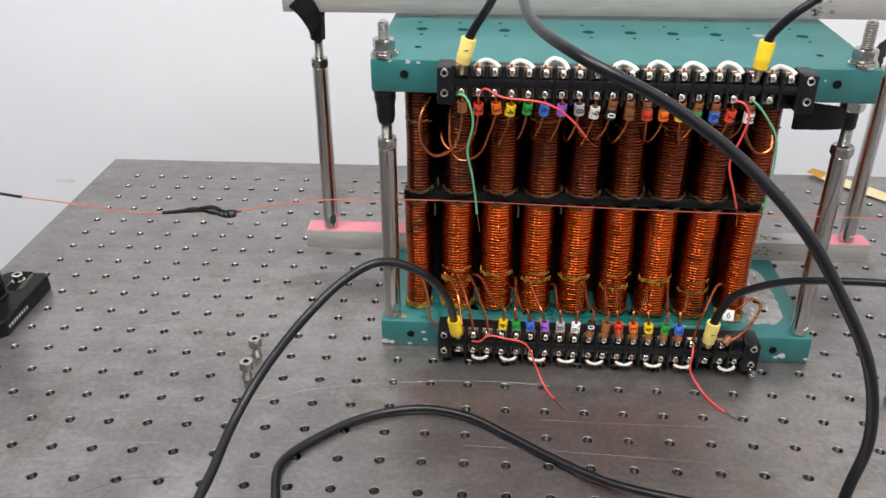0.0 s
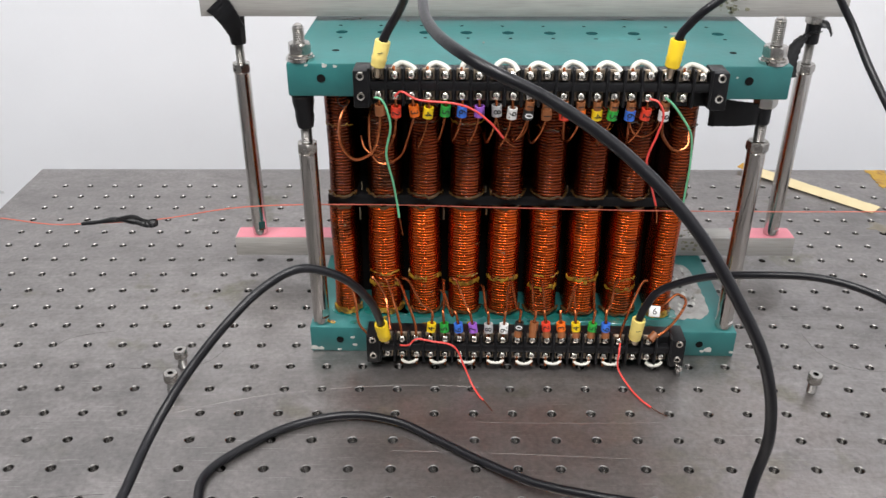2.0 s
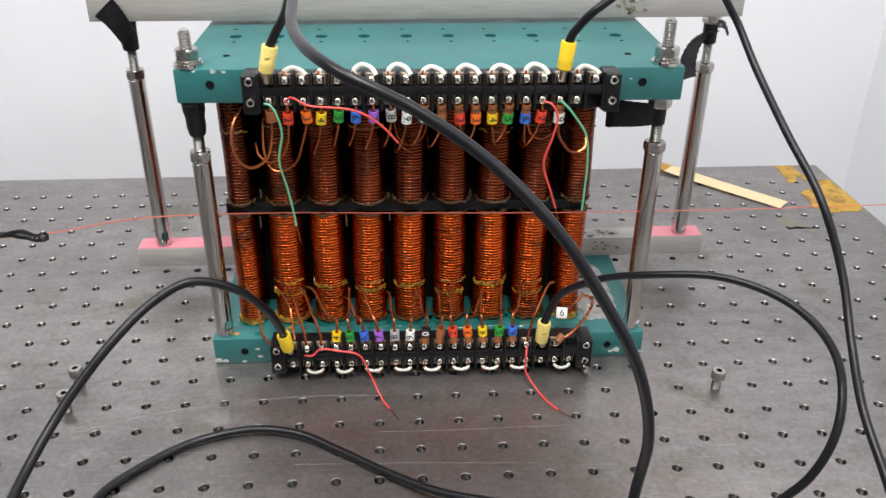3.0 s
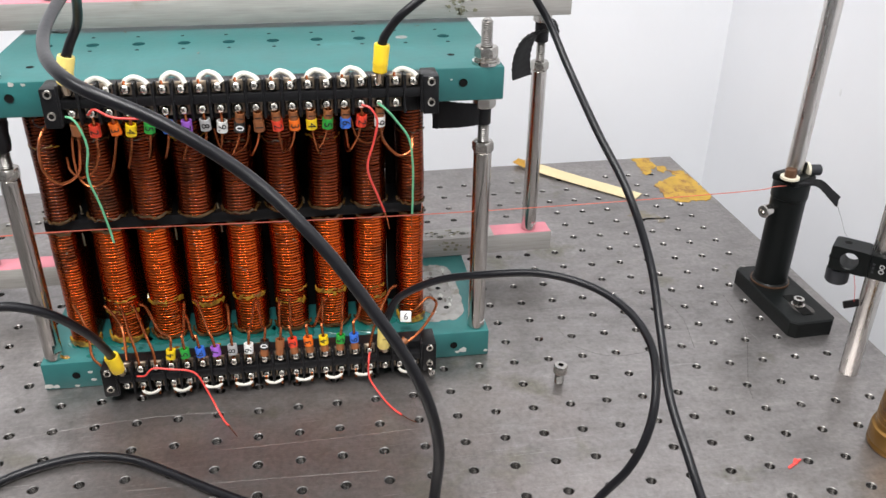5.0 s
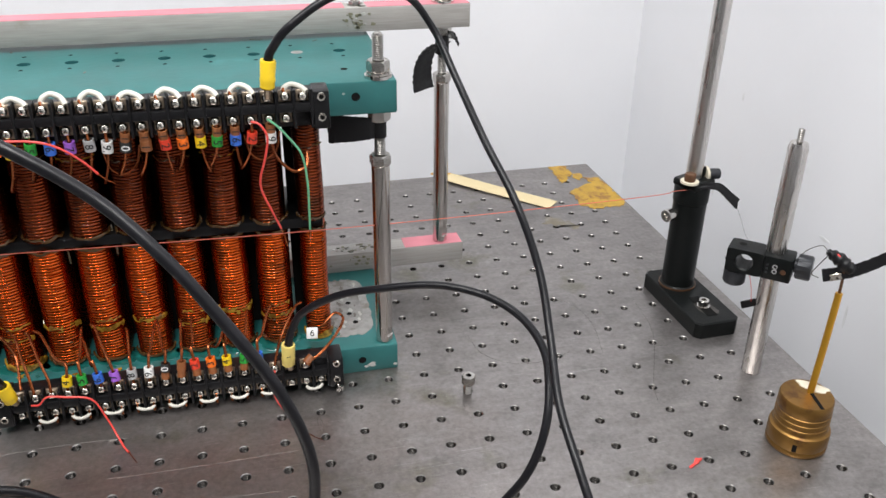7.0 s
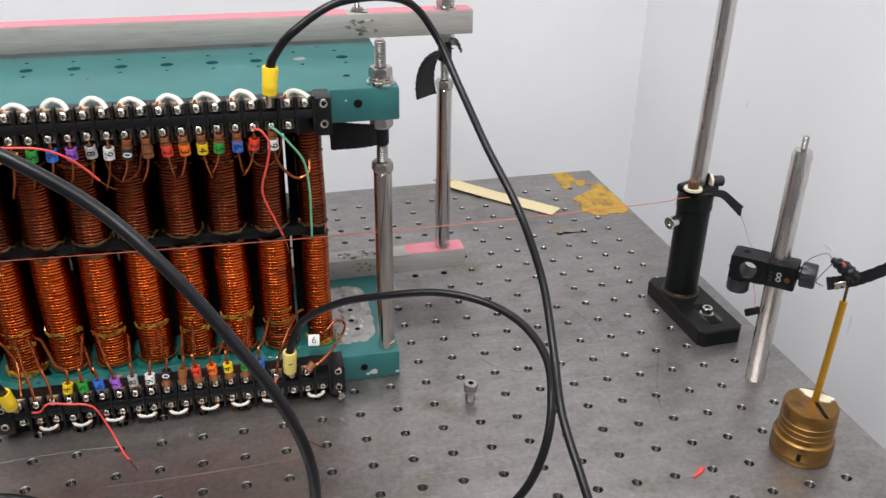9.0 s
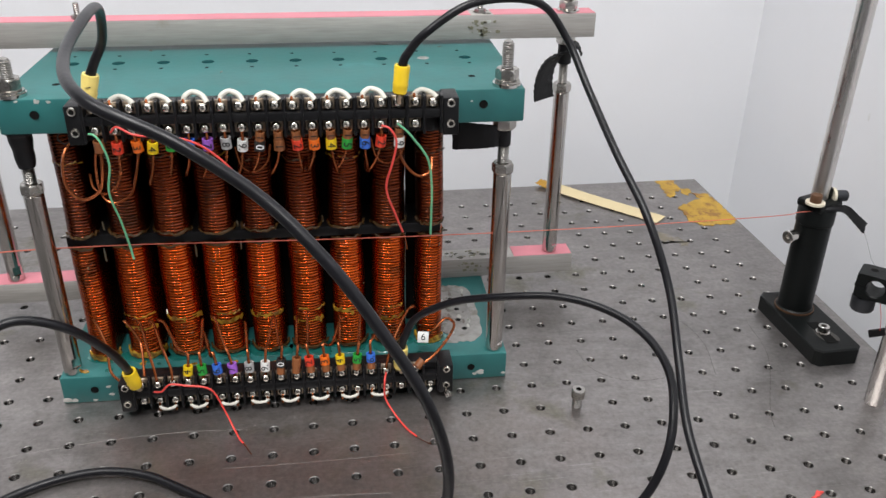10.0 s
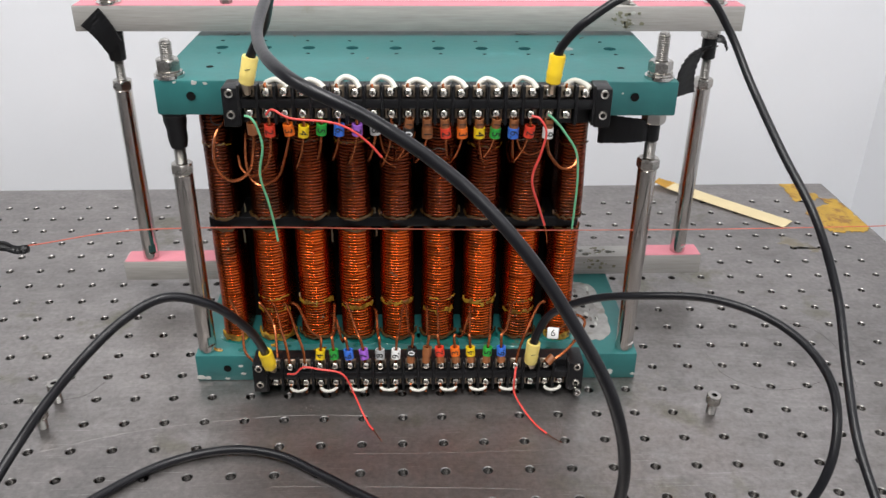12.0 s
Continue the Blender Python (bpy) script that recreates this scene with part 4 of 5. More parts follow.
for x, zc, zt in ((0.138, 0.0085, 0.0161), (0.142, 0.198, 0.2074)):
    q = random.Random(int(x * 1000))
    for k in range(44):
        r = q.uniform(0.0004, 0.0019) * (1.3 if k % 6 == 0 else 0.8)
        b = blotch(r, 500 + k, 1.2, 0.9, 0.0003, 14)
        wide = 0.009 if zc < 0.1 else 0.004
        if k % 3 == 0 or zc < 0.1 and k % 3 == 1:
            b.transform(Matrix.Translation((x + q.gauss(0, wide), 0.009 + q.uniform(-0.006, 0.005), zt)))
        else:
            b.transform(Matrix.Translation((x + q.gauss(0, wide), -0.0001, zc + q.uniform(-0.005, 0.005))) @ pose(0, 0, 0, 90, 0, 0))
        part("grime", b, CHIP if k % 9 == 4 else DARKGRIME if k % 6 == 0 else GRIME, bars, "grimy scuffed spot", local=True)
for x, zn in ((-0.2042, 0.1490), (0.2055, 0.1490)):
    p = part("post", flatted_post(x, 0.008, 0.0163, zn, 0.0058, 35), STEEL, bars, local=True)
    part("hex_nut", hex_nut(x, 0.008, zn, zn + 0.0066, 0.0068, 10), NUT, p, local=True)
    part("threaded_rod", thread(x, 0.008, zn + 0.0066, 0.1905, 0.0034), ROD, p, local=True)
    part("washer", lathe([(0.003, 0.2076), (0.0082, 0.2076), (0.0082, 0.2088), (0.003, 0.2088)], 24, Matrix.Translation((x, 0.008, 0))), STEEL, p, local=True)
    part("hex_nut", hex_nut(x, 0.008, 0.2089, 0.2150, 0.0066, 25), NUT, p, local=True)
    part("threaded_rod", thread(x, 0.008, 0.2150, 0.2240, 0.0034), ROD, p, local=True)
part("hex_nut", hex_nut(0.2055, 0.008, 0.1846, 0.1904, 0.0068, 22), NUT, bars, local=True)
for x in (-0.127, 0.142):
    part("hex_nut", nut(x, 0.008, 0.2076, 0.2102, 0.0042, 5), ROD, bars, local=True)
    part("threaded_rod", thread(x, 0.008, 0.2102, 0.2182, 0.0021), ROD, bars, local=True)
part("tape_wrap", tube([(-0.2042, 0.006, 0.1904), (-0.2042, 0.006, 0.187), (-0.2042, 0.007, 0.179), (-0.2042, 0.008, 0.170)], lambda u: 0.0072 - 0.0016 * u, 9, 3), TAPE, bars, "black tape wrapped round the rod", local=True)
part("tape_flag", ribbon([(-0.2150, -0.0012, 0.2005), (-0.2110, -0.0018, 0.1965), (-0.2065, -0.0022, 0.1900), (-0.2025, 0.0005, 0.1800)], lambda u: 0.0175 - 0.004 * u, 0.0012, (0.75, 0.0, 0.65)), TAPE, bars, local=True)
part("tape_wrap", rod(0.2055, 0.008, 0.1700, 0.1845, 0.0052, 12), TAPE, bars, local=True)
part("tape_flag", ribbon([(0.2065, 0.002, 0.1790), (0.200, -0.001, 0.1800), (0.193, -0.004, 0.1765), (0.1885, -0.005, 0.168), (0.1875, -0.004, 0.157), (0.189, -0.003, 0.1470)], lambda u: 0.0135 + 0.008 * u, 0.001, (0.75, 0.55, 0.0)), TAPE, bars, "curled loop of black tape", local=True)
part("tape_flag", ribbon([(0.2070, 0.002, 0.1850), (0.2120, 0.001, 0.1845), (0.2155, 0.002, 0.1790)], 0.0056, 0.0008, (0, 0.6, 0.8)), TAPE, bars, local=True)

# ---- power cables ----
CR = 0.0026


def power_cable(pts, lug=None, pale=False, label="thick black rubber power cable", thin=1.0):
    """A cable through the points; lug is the terminal screw's place, from which it rises or falls."""
    t = thing("power_cable", *pts[-1], label, "cable")
    part("sheath", tube(pts, lambda u: CR * (1 + (thin - 1) * min(1, 4 * u)), 14, 10), CABLE, t)
    if lug:
        base_at, a = Vector(lug[1]), Vector(pts[0])
        d = (a - base_at).normalized()
        n = (a - base_at).length / 0.0155
        m = Matrix.Translation(base_at) @ d.to_track_quat("Z", "Y").to_matrix().to_4x4()
        lt = part("lug", lathe([(0.0, -0.0002), (0.0034, 0), (0.0041, 0.0008), (0.0042, 0.004 * n), (0.0045, 0.0050 * n), (0.0042, 0.0065 * n), (0.0045, 0.0145 * n), (0.0042, 0.0155 * n), (0.0030, 0.0155 * n)], 16, m), LUGPALE if pale else LUG, t, "yellow insulated crimp lug")
        part("tongue", tube([base_at + d * 0.001, (base_at + Vector(lug[0])) / 2, lug[0]], 0.0022, 8, 3), TAB, lt)
        if pale:
            c = base_at + d * 0.009
            part("print_bar", tube([c + Vector((-0.0014, -0.0044, 0)), c + Vector((0.0014, -0.0044, 0.0004))], 0.0002, 5, 1), INKRECESS, lt)
    return t


power_cable([(-0.0280, 0.0700, 0.2275), (-0.0245, 0.0685, 0.2345), (-0.0175, 0.0624, 0.2470), (-0.0095, 0.0328, 0.2680), (-0.0040, -0.0121, 0.2750), (0.0001, -0.0700, 0.2715), (0.0158, -0.1120, 0.2690), (0.0444, -0.1229, 0.2570), (0.0701, -0.1310, 0.2402), (0.0900, -0.1430, 0.2220), (0.1060, -0.1490, 0.1990), (0.1216, -0.1520, 0.1699), (0.1303, -0.1498, 0.1359), (0.1289, -0.1480, 0.1011), (0.122, -0.165, 0.06), (0.112, -0.20, 0.022), (0.105, -0.25, 0.0045), (0.10, -0.33, CR), (0.10, -0.47, CR)], ((-0.032, 0.0735, 0.2065), (-0.0318, 0.0705, 0.2125)), pale=True, label="thick black cable arching in front of the coils", thin=0.86)
power_cable([(0.1362, 0.0690, 0.2285), (0.1385, 0.0675, 0.2345), (0.1490, 0.0631, 0.2477), (0.1753, 0.0670, 0.2619), (0.2111, 0.0741, 0.2602), (0.2293, 0.0745, 0.2408), (0.2384, 0.0528, 0.2160), (0.2446, 0.0165, 0.1927), (0.2525, -0.0163, 0.1702), (0.2592, -0.0395, 0.1409), (0.2579, -0.0643, 0.1154), (0.2522, -0.0947, 0.0988), (0.2526, -0.1230, 0.0820), (0.2555, -0.1478, 0.0603), (0.2543, -0.1727, 0.0374), (0.252, -0.21, 0.014), (0.25, -0.26, 0.004), (0.248, -0.34, CR), (0.245, -0.47, CR)], ((0.1345, 0.0720, 0.2065), (0.1345, 0.0695, 0.2125)), label="thick black cable looping over beside the magnet", thin=0.82)
power_cable([(-0.0352, 0.0625, 0.0435), (-0.0362, 0.0560, 0.0540), (-0.0398, 0.0405, 0.0757), (-0.0530, 0.0238, 0.1014), (-0.0751, 0.0169, 0.1114), (-0.0954, 0.0061, 0.1050), (-0.1137, -0.0112, 0.0922), (-0.1301, -0.0279, 0.0759), (-0.1415, -0.0445, 0.0620), (-0.1477, -0.0659, 0.0533), (-0.1499, -0.0917, 0.0487), (-0.1535, -0.1185, 0.0442), (-0.160, -0.16, 0.031), (-0.165, -0.215, 0.009), (-0.168, -0.27, CR), (-0.17, -0.36, CR), (-0.17, -0.47, CR)], ((-0.0322, 0.0690, 0.0255), (-0.0332, 0.0655, 0.0300)), label="thick black cable arching up from the lower strip")
power_cable([(0.1335, 0.0640, 0.0465), (0.1360, 0.0630, 0.0560), (0.1437, 0.0600, 0.0711), (0.1647, 0.0465, 0.0887), (0.1896, 0.0293, 0.1004), (0.2183, 0.0138, 0.1076), (0.2420, -0.0030, 0.1073), (0.2566, -0.0241, 0.1038), (0.2615, -0.0480, 0.0975), (0.2570, -0.0700, 0.0890), (0.2506, -0.0833, 0.0718), (0.2412, -0.0870, 0.0492), (0.2270, -0.0830, 0.0234), (0.215, -0.092, 0.010), (0.205, -0.12, 0.004), (0.20, -0.18, CR), (0.198, -0.30, CR), (0.195, -0.47, CR)], ((0.1340, 0.0675, 0.0255), (0.1325, 0.0655, 0.0300)), pale=True, label="thick black cable curling over the table", thin=0.88)
power_cable([(-0.13, -0.47, CR), (-0.12, -0.33, CR), (-0.115, -0.20, CR), (-0.120, -0.115, CR), (-0.1273, -0.0691, CR), (-0.1320, -0.0340, CR), (-0.1101, -0.0063, CR), (-0.0841, 0.0120, CR), (-0.0527, 0.0190, 0.0036), (-0.0238, 0.0132, 0.0036), (0.0015, -0.0022, CR), (0.0284, -0.0222, 0.0034), (0.0581, -0.0434, 0.0068), (0.0912, -0.0600, 0.0130), (0.1264, -0.0740, 0.018), (0.165, -0.095, 0.017), (0.175, -0.14, 0.008), (0.17, -0.22, CR), (0.16, -0.47, CR)], label="thick black cable lying in a curve on the table")

# ---- stretched measuring wire ----
taut = thing("stretched_wire", 0.4353, 0.1158, 0.1041, "fine red enamelled wire stretched through the magnet gap", "wire")
wire_pts = [(-0.3527, 0.130, 0.0923), (-0.305, 0.1290, 0.0872), (-0.270, 0.1250, 0.0845), (-0.2447, 0.1220, 0.0862), (-0.1907, 0.1200, 0.0908), (-0.1278, 0.1147, 0.1030), (-0.0463, 0.1040, 0.1100), (0.0402, 0.0978, 0.1110), (0.1388, 0.0930, 0.1112), (0.2407, 0.0930, 0.1105), (0.3422, 0.1000, 0.1077), (0.4080, 0.1110, 0.1035), (0.4240, 0.1180, 0.1018), (0.4385, 0.1240, 0.0990)]
part("wire", tube(wire_pts, lambda u: 0.00042 if u < 0.45 else 0.00030, 7, 6), material("red_enamel_wire", (0.62, 0.15, 0.10), 0.35, 0.3), taut)
part("black_end", tube([(-0.372, 0.131, 0.0945), (-0.3527, 0.130, 0.0923), (-0.350, 0.130, 0.0921)], 0.0011, 8, 4), TAPE, taut)
knot = tube([(-0.2447, 0.1220, 0.0862), (-0.232, 0.1215, 0.0880), (-0.220, 0.121, 0.0902), (-0.210, 0.120, 0.0900), (-0.1985, 0.1195, 0.0880), (-0.1915, 0.1195, 0.0885)], lambda u: 0.0012 + 0.0016 * u * (1 + 0.4 * math.sin(23 * u)), 9, 5)
tube([(-0.225, 0.1215, 0.0885), (-0.214, 0.1195, 0.0925), (-0.206, 0.1190, 0.0935), (-0.200, 0.119, 0.0900), (-0.195, 0.118, 0.0868)], 0.0011, 7, 5, bm=knot)
ribbon([(-0.206, 0.1195, 0.0905), (-0.198, 0.118, 0.0885), (-0.1915, 0.1185, 0.0890)], 0.0055, 0.001, (0.1, 0.5, 0.8)).to_mesh(bpy.data.meshes.new("tmp_strip"))
knot.from_mesh(bpy.data.meshes["tmp_strip"])
part("tape_knot", knot, TAPE, taut, "twist of black tape")


# ---- post holders and stands ----
WORN = material("worn_anodised", (0.045, 0.040, 0.036), 0.5, 0.1, 0.5, 220, 0.2, 400)


def post_base(t, m, screw_at, front=-0.042):
    b = bmesh.new()
    c = 0.0042
    outline = [(-0.0182 + c, front), (0.0182 - c, front), (0.0182, front + c), (0.0182, 0.0445 - c), (0.0182 - c, 0.0445), (-0.0182 + c, 0.0445), (-0.0182, 0.0445 - c), (-0.0182, front + c)]
    rings = [[b.verts.new(m @ Vector((x * k, 0.00125 + (y - 0.00125) * k, z))) for x, y in outline] for k, z in ((1, 0), (1, 0.0118), (0.965, 0.0125))]
    for lo, hi in zip(rings, rings[1:]):
        for i in range(8):
            b.faces.new((lo[i], lo[(i + 1) % 8], hi[(i + 1) % 8], hi[i]))
    b.faces.new(rings[0][::-1])
    b.faces.new(rings[-1])
    bs = part("base", b, ANOD, t, "black anodised slotted base", smooth=False)
    wear = blotch(0.0085, 41, 0.75, 1.7, 0.0001)
    wear.transform(m @ Matrix.Translation((0.001, screw_at, 0.01252)))
    part("worn_patch", wear, WORN, bs, "dusty worn finish round the slot", smooth=False)
    part("slot", box((-0.0042, screw_at - 0.014, 0.0126), (0.0042, screw_at + 0.014, 0.0129), 0.0, m=m), DARK, bs)
    part("cap_screw", lathe([(0, 0.0129), (0.0062, 0.0129), (0.0062, 0.0138), (0.0049, 0.0139), (0.0050, 0.0195), (0.0046, 0.0200), (0.0027, 0.0200), (0.0025, 0.0165), (0, 0.0165)], 20, m @ Matrix.Translation((0, screw_at, 0.0129)) @ Matrix.Diagonal((0.8, 0.8, 0.8, 1)) @ Matrix.Translation((0, 0, -0.0129))), STEEL, bs)
    return bs


holder = thing("post_holder", 0.450, 0.113, 0, "black post holder clamping a tall steel rod", "stand", rz=1.5)
HM = pose(0.450, 0.113, 0, 0, 0, 1.5)
post_base(holder, HM, -0.018)
body = lathe([(0, 0.0125), (0.0138, 0.0125), (0.0140, 0.0140), (0.0127, 0.0150), (0.0127, 0.086), (0.0134, 0.0865), (0.0134, 0.098), (0.0125, 0.0995), (0.007, 0.0995), (0.0, 0.0985)], 28, HM @ Matrix.Translation((-0.001, 0.020, 0)))
hb = part("holder_tube", body, ANOD, holder)
HC = HM @ Matrix.Translation((-0.001, 0.020, 0))
part("foot_ring", lathe([(0.0138, 0.0125), (0.0146, 0.0126), (0.0146, 0.0138), (0.0138, 0.0139)], 28, HC), RUST, hb)
part("set_screw", lathe([(0, 0), (0.0028, 0), (0.0028, 0.005), (0.0048, 0.0055), (0.0050, 0.0112), (0.0045, 0.0118), (0.0024, 0.0118), (0.0022, 0.009), (0, 0.009)], 18, HC @ Matrix.Translation((-0.0125, -0.003, 0.078)) @ pose(0, 0, 0, 90, 0, -72)), STEEL, hb)
part("tall_rod", rod(0, 0, 0.099, 0.52, 0.0062, 24, m=HC @ pose(0.0015, 0.004, 0, 0.5, 0.1, 0)), SATIN, holder, "tall satin steel rod")
collar = box((-0.011, -0.011, 0.098), (0.013, 0.011, 0.1045), 0.002, m=HC @ pose(0, 0, 0, 0, 0, 20))
box((0.003, -0.004, 0.1045), (0.0098, 0.010, 0.113), 0.002, m=HC @ pose(0, 0, 0, 0, 0, 20), bm=collar)
part("collar", collar, ANOD, holder)
part("nylon_washer", lathe([(0, 0.1046), (0.0068, 0.1046), (0.0068, 0.1062), (0.0, 0.1062)], 22, HC @ pose(-0.0085, -0.008, 0)), BONE, holder, "cream nylon washer")
part("brown_bolt", lathe([(0, 0.1062), (0.0042, 0.1062), (0.0042, 0.1112), (0.0037, 0.1120), (0, 0.1120)], 14, HC @ pose(-0.0085, -0.008, 0)), RUST, holder)
part("nylon_washer", lathe([(0, 0), (0.0062, 0), (0.0062, 0.002), (0, 0.002)], 18, HC @ pose(0.0095, 0.001, 0.1060, 0, 90, -8)), BONE, holder)
part("side_bolt", lathe([(0, 0.002), (0.0042, 0.002), (0.0042, 0.011), (0.0036, 0.0117), (0, 0.0117)], 14, HC @ pose(0.0095, 0.001, 0.1060, 0, 90, -8)), KNOB, holder)
part("tape_strip", ribbon([(0.4440, 0.122, 0.1015), (0.4560, 0.1210, 0.1020), (0.4660, 0.124, 0.0985), (0.4760, 0.124, 0.0900), (0.4840, 0.124, 0.0830)], lambda u: 0.0040 + 0.004 * u, 0.001, (0.35, 0.2, 0.9)), TAPE, holder, "dangling strip of black tape")
part("thread", tube([(0.484, 0.124, 0.081), (0.486, 0.118, 0.072), (0.484, 0.105, 0.064), (0.474, 0.075, 0.070)], 0.00013, 5, 6), FIBRE, holder)

holder2 = thing("post_holder", -0.3790, 0.1135, 0, "black post holder on a slotted base", "stand")
HM2 = pose(-0.3790, 0.1135, 0, 0, 0, 0)
post_base(holder2, HM2, 0.030, -0.030)
part("holder_tube", lathe([(0, 0.0125), (0.0150, 0.0125), (0.0152, 0.0140), (0.0136, 0.0150), (0.0136, 0.086), (0.0145, 0.0865), (0.0145, 0.098), (0.0135, 0.0995), (0, 0.0995)], 28, HM2 @ Matrix.Translation((-0.012, 0.005, 0))), ANOD, holder2)
part("set_screw", lathe([(0, 0), (0.0028, 0), (0.0028, 0.005), (0.0048, 0.0055), (0.0050, 0.0112), (0.0045, 0.0118), (0.0024, 0.0118), (0.0022, 0.009), (0, 0.009)], 18, HM2 @ pose(-0.0005, 0.001, 0.078, 0, 90, -20)), STEEL, holder2)
for k in range(8):
    part("print_bar", box((0.0181, -0.0225 + 0.0036 * k, 0.0045), (0.0184, -0.0206 + 0.0036 * k, 0.0070), m=HM2), SLEEVE["grey"], holder2)

stand = thing("steel_post", 0.4515, 0.023, 0, "bare satin steel post with a black clamp", "stand")
SM = pose(0.4520, 0.0275, 0, 0, -0.3, 0)
CL = pose(0.4515, 0.023, 0, 0, -1.0, 0)
part("post", lathe([(0, 0), (0.0060, 0), (0.0063, 0.0006), (0.0063, 0.1672), (0.0053, 0.1712), (0.0030, 0.1718), (0.0, 0.1718)], 28, SM), SATIN, stand)
part("stud", thread(0.4511, 0.0275, 0.1718, 0.1800, 0.0021), ROD, stand)
part("ring", lathe([(0.0063, 0.0765), (0.0071, 0.0768), (0.0071, 0.0785), (0.0063, 0.0788)], 26, SM), SATIN, stand)
CM = CL @ pose(-0.0035, 0.0060, 0.0875, 0, 0, -44)
def bored_block(x0, x1, y, z, cx, r, seg=32):
    """A block pierced from front to back by a round bore at (cx, 0)."""
    b = bmesh.new()
    rings = []
    for yy, rr in ((-y, r + 0.0006), (-y + 0.0006, r), (y - 0.0006, r), (y, r + 0.0006)):
        rings.append([b.verts.new((cx + rr * math.cos(2 * math.pi * k / seg), yy, rr * math.sin(2 * math.pi * k / seg))) for k in range(seg)])
    outs = []
    for yy in (-y, y):
        row = []
        for k in range(seg):
            c, q = math.cos(2 * math.pi * k / seg), math.sin(2 * math.pi * k / seg)
            e = min(((x1 - cx) / c) if c > 1e-6 else 9, ((x0 - cx) / c) if c < -1e-6 else 9, z / abs(q) if abs(q) > 1e-6 else 9)
            row.append(b.verts.new((cx + c * e, yy, q * e)))
        outs.append(row)
    for p, q in ((outs[0], rings[0]), (rings[0], rings[1]), (rings[1], rings[2]), (rings[2], rings[3]), (rings[3], outs[1]), (outs[1], outs[0])):
        for k in range(seg):
            b.faces.new((p[k], p[(k + 1) % seg], q[(k + 1) % seg], q[k]))
    bmesh.ops.recalc_face_normals(b, faces=b.faces[:])
    return b


clampb = bored_block(-0.0240, -0.0005, 0.0082, 0.0085, -0.0122, 0.0056)
clampb.transform(CM)
box((-0.0005, -0.0084, -0.0086), (0.0175, 0.0084, 0.0086), 0.0012, m=CM, bm=clampb)
cl = part("clamp_block", clampb, ANOD, stand, "black anodised right-angle clamp")
part("clamp_slot", box((-0.0245, -0.0084, -0.0006), (-0.018, 0.0084, 0.0006), m=CM), DARK, cl)
part("clamp_hole", lathe([(0, 0.0087), (0.0024, 0.0087)], 14, CM @ pose(-0.016, 0.001, 0)), DARK, cl)
for dz in (-0.0017, 0.0017):
    part("clamp_mark", lathe([(0.0010, 0), (0.0010, 0.0002), (0.0016, 0.0002), (0.0016, 0)], 18, CM @ pose(0.0072, -0.0084, dz, 90, 0, 0)), SLEEVE["grey"], cl)
for k in range(3):
    part("print_bar", box((0.0015, -0.0086, -0.004 + 0.0028 * k), (0.0030, -0.0084, -0.0024 + 0.0028 * k), m=CM), KNOB, cl)


def knob(m, r, hgt):
    bm = bmesh.new()
    n = 36
    rows = []
    for z, rr in ((0, 0.0), (0, 0.9), (0.08, 1.0), (0.9, 1.0), (1.0, 0.9), (1.0, 0.0)):
        rows.append([bm.verts.new(((r * rr - (0.0004 if k % 2 and rr == 1.0 else 0)) * math.cos(2 * math.pi * k / n), (r * rr - (0.0004 if k % 2 and rr == 1.0 else 0)) * math.sin(2 * math.pi * k / n), z * hgt)) for k in range(n)])
    for p, q in zip(rows, rows[1:]):
        for k in range(n):
            bm.faces.new((p[k], p[(k + 1) % n], q[(k + 1) % n], q[k]))
    bm.transform(m)
    return bm


part("knob", knob(CM @ pose(-0.018, 0, -0.0100, 180, 0, 0), 0.0074, 0.0100), KNOB, cl)
part("knob_neck", rod(-0.018, 0, -0.0102, -0.0084, 0.0058, 20, m=CM), SATIN, cl)
part("knob", knob(CM @ pose(0.0190, 0.002, 0.0010, 0, 90, 0), 0.0084, 0.0095), KNOB, cl)
part("knob_neck", rod(0, 0, 0, 0.002, 0.0045, 16, m=CM @ pose(0.0173, 0.002, 0.0010, 0, 90, 0)), KNOB, cl)
part("small_screw", lathe([(0, 0), (0.0019, 0), (0.0017, 0.0006), (0, 0.0006)], 12, CM @ pose(0.0125, -0.0083, -0.0010, 90, 0, 0)), RUST, cl)
part("tape_tab", box((-0.005, -0.0006, -0.003), (0.005, 0.0006, 0.003), 0.0005, 1, CL @ pose(-0.0105, 0.006, 0.056, 0, -18, -20)), TAPE, stand)
part("thread", tube([(0.437, 0.030, 0.078), (0.439, 0.028, 0.068), (0.441, 0.028, 0.058)], 0.0002, 5, 5), RED, stand)

# ---- brass weight with its hook ----
brass = thing("brass_weight", 0.4450, -0.0400, 0, "turned brass weight with a slotted top and rod", "weight")
BMX = pose(0.4372, -0.0468, 0) @ Matrix.Diagonal((0.82, 0.82, 1.02, 1))
bw = part("weight", lathe([(0, 0), (0.0212, 0), (0.0222, 0.001), (0.0224, 0.0035), (0.0219, 0.0042), (0.0224, 0.0050), (0.0224, 0.0125), (0.0219, 0.0140), (0.0205, 0.0146), (0.0198, 0.0155), (0.0200, 0.0185), (0.0194, 0.0189), (0.0200, 0.0194), (0.0200, 0.0225), (0.0195, 0.0229), (0.0200, 0.0234), (0.0200, 0.0265), (0.0194, 0.0269), (0.0199, 0.0275), (0.0195, 0.0350), (0.0188, 0.0358), (0, 0.0358)], 40, BMX), BRASS, brass)
part("top_slot", box((-0.0013, -0.0192, 0.0359), (0.0013, 0.0, 0.0362), m=BMX @ pose(0.0035, 0, 0, 0, 0, -12)), DARK, bw)
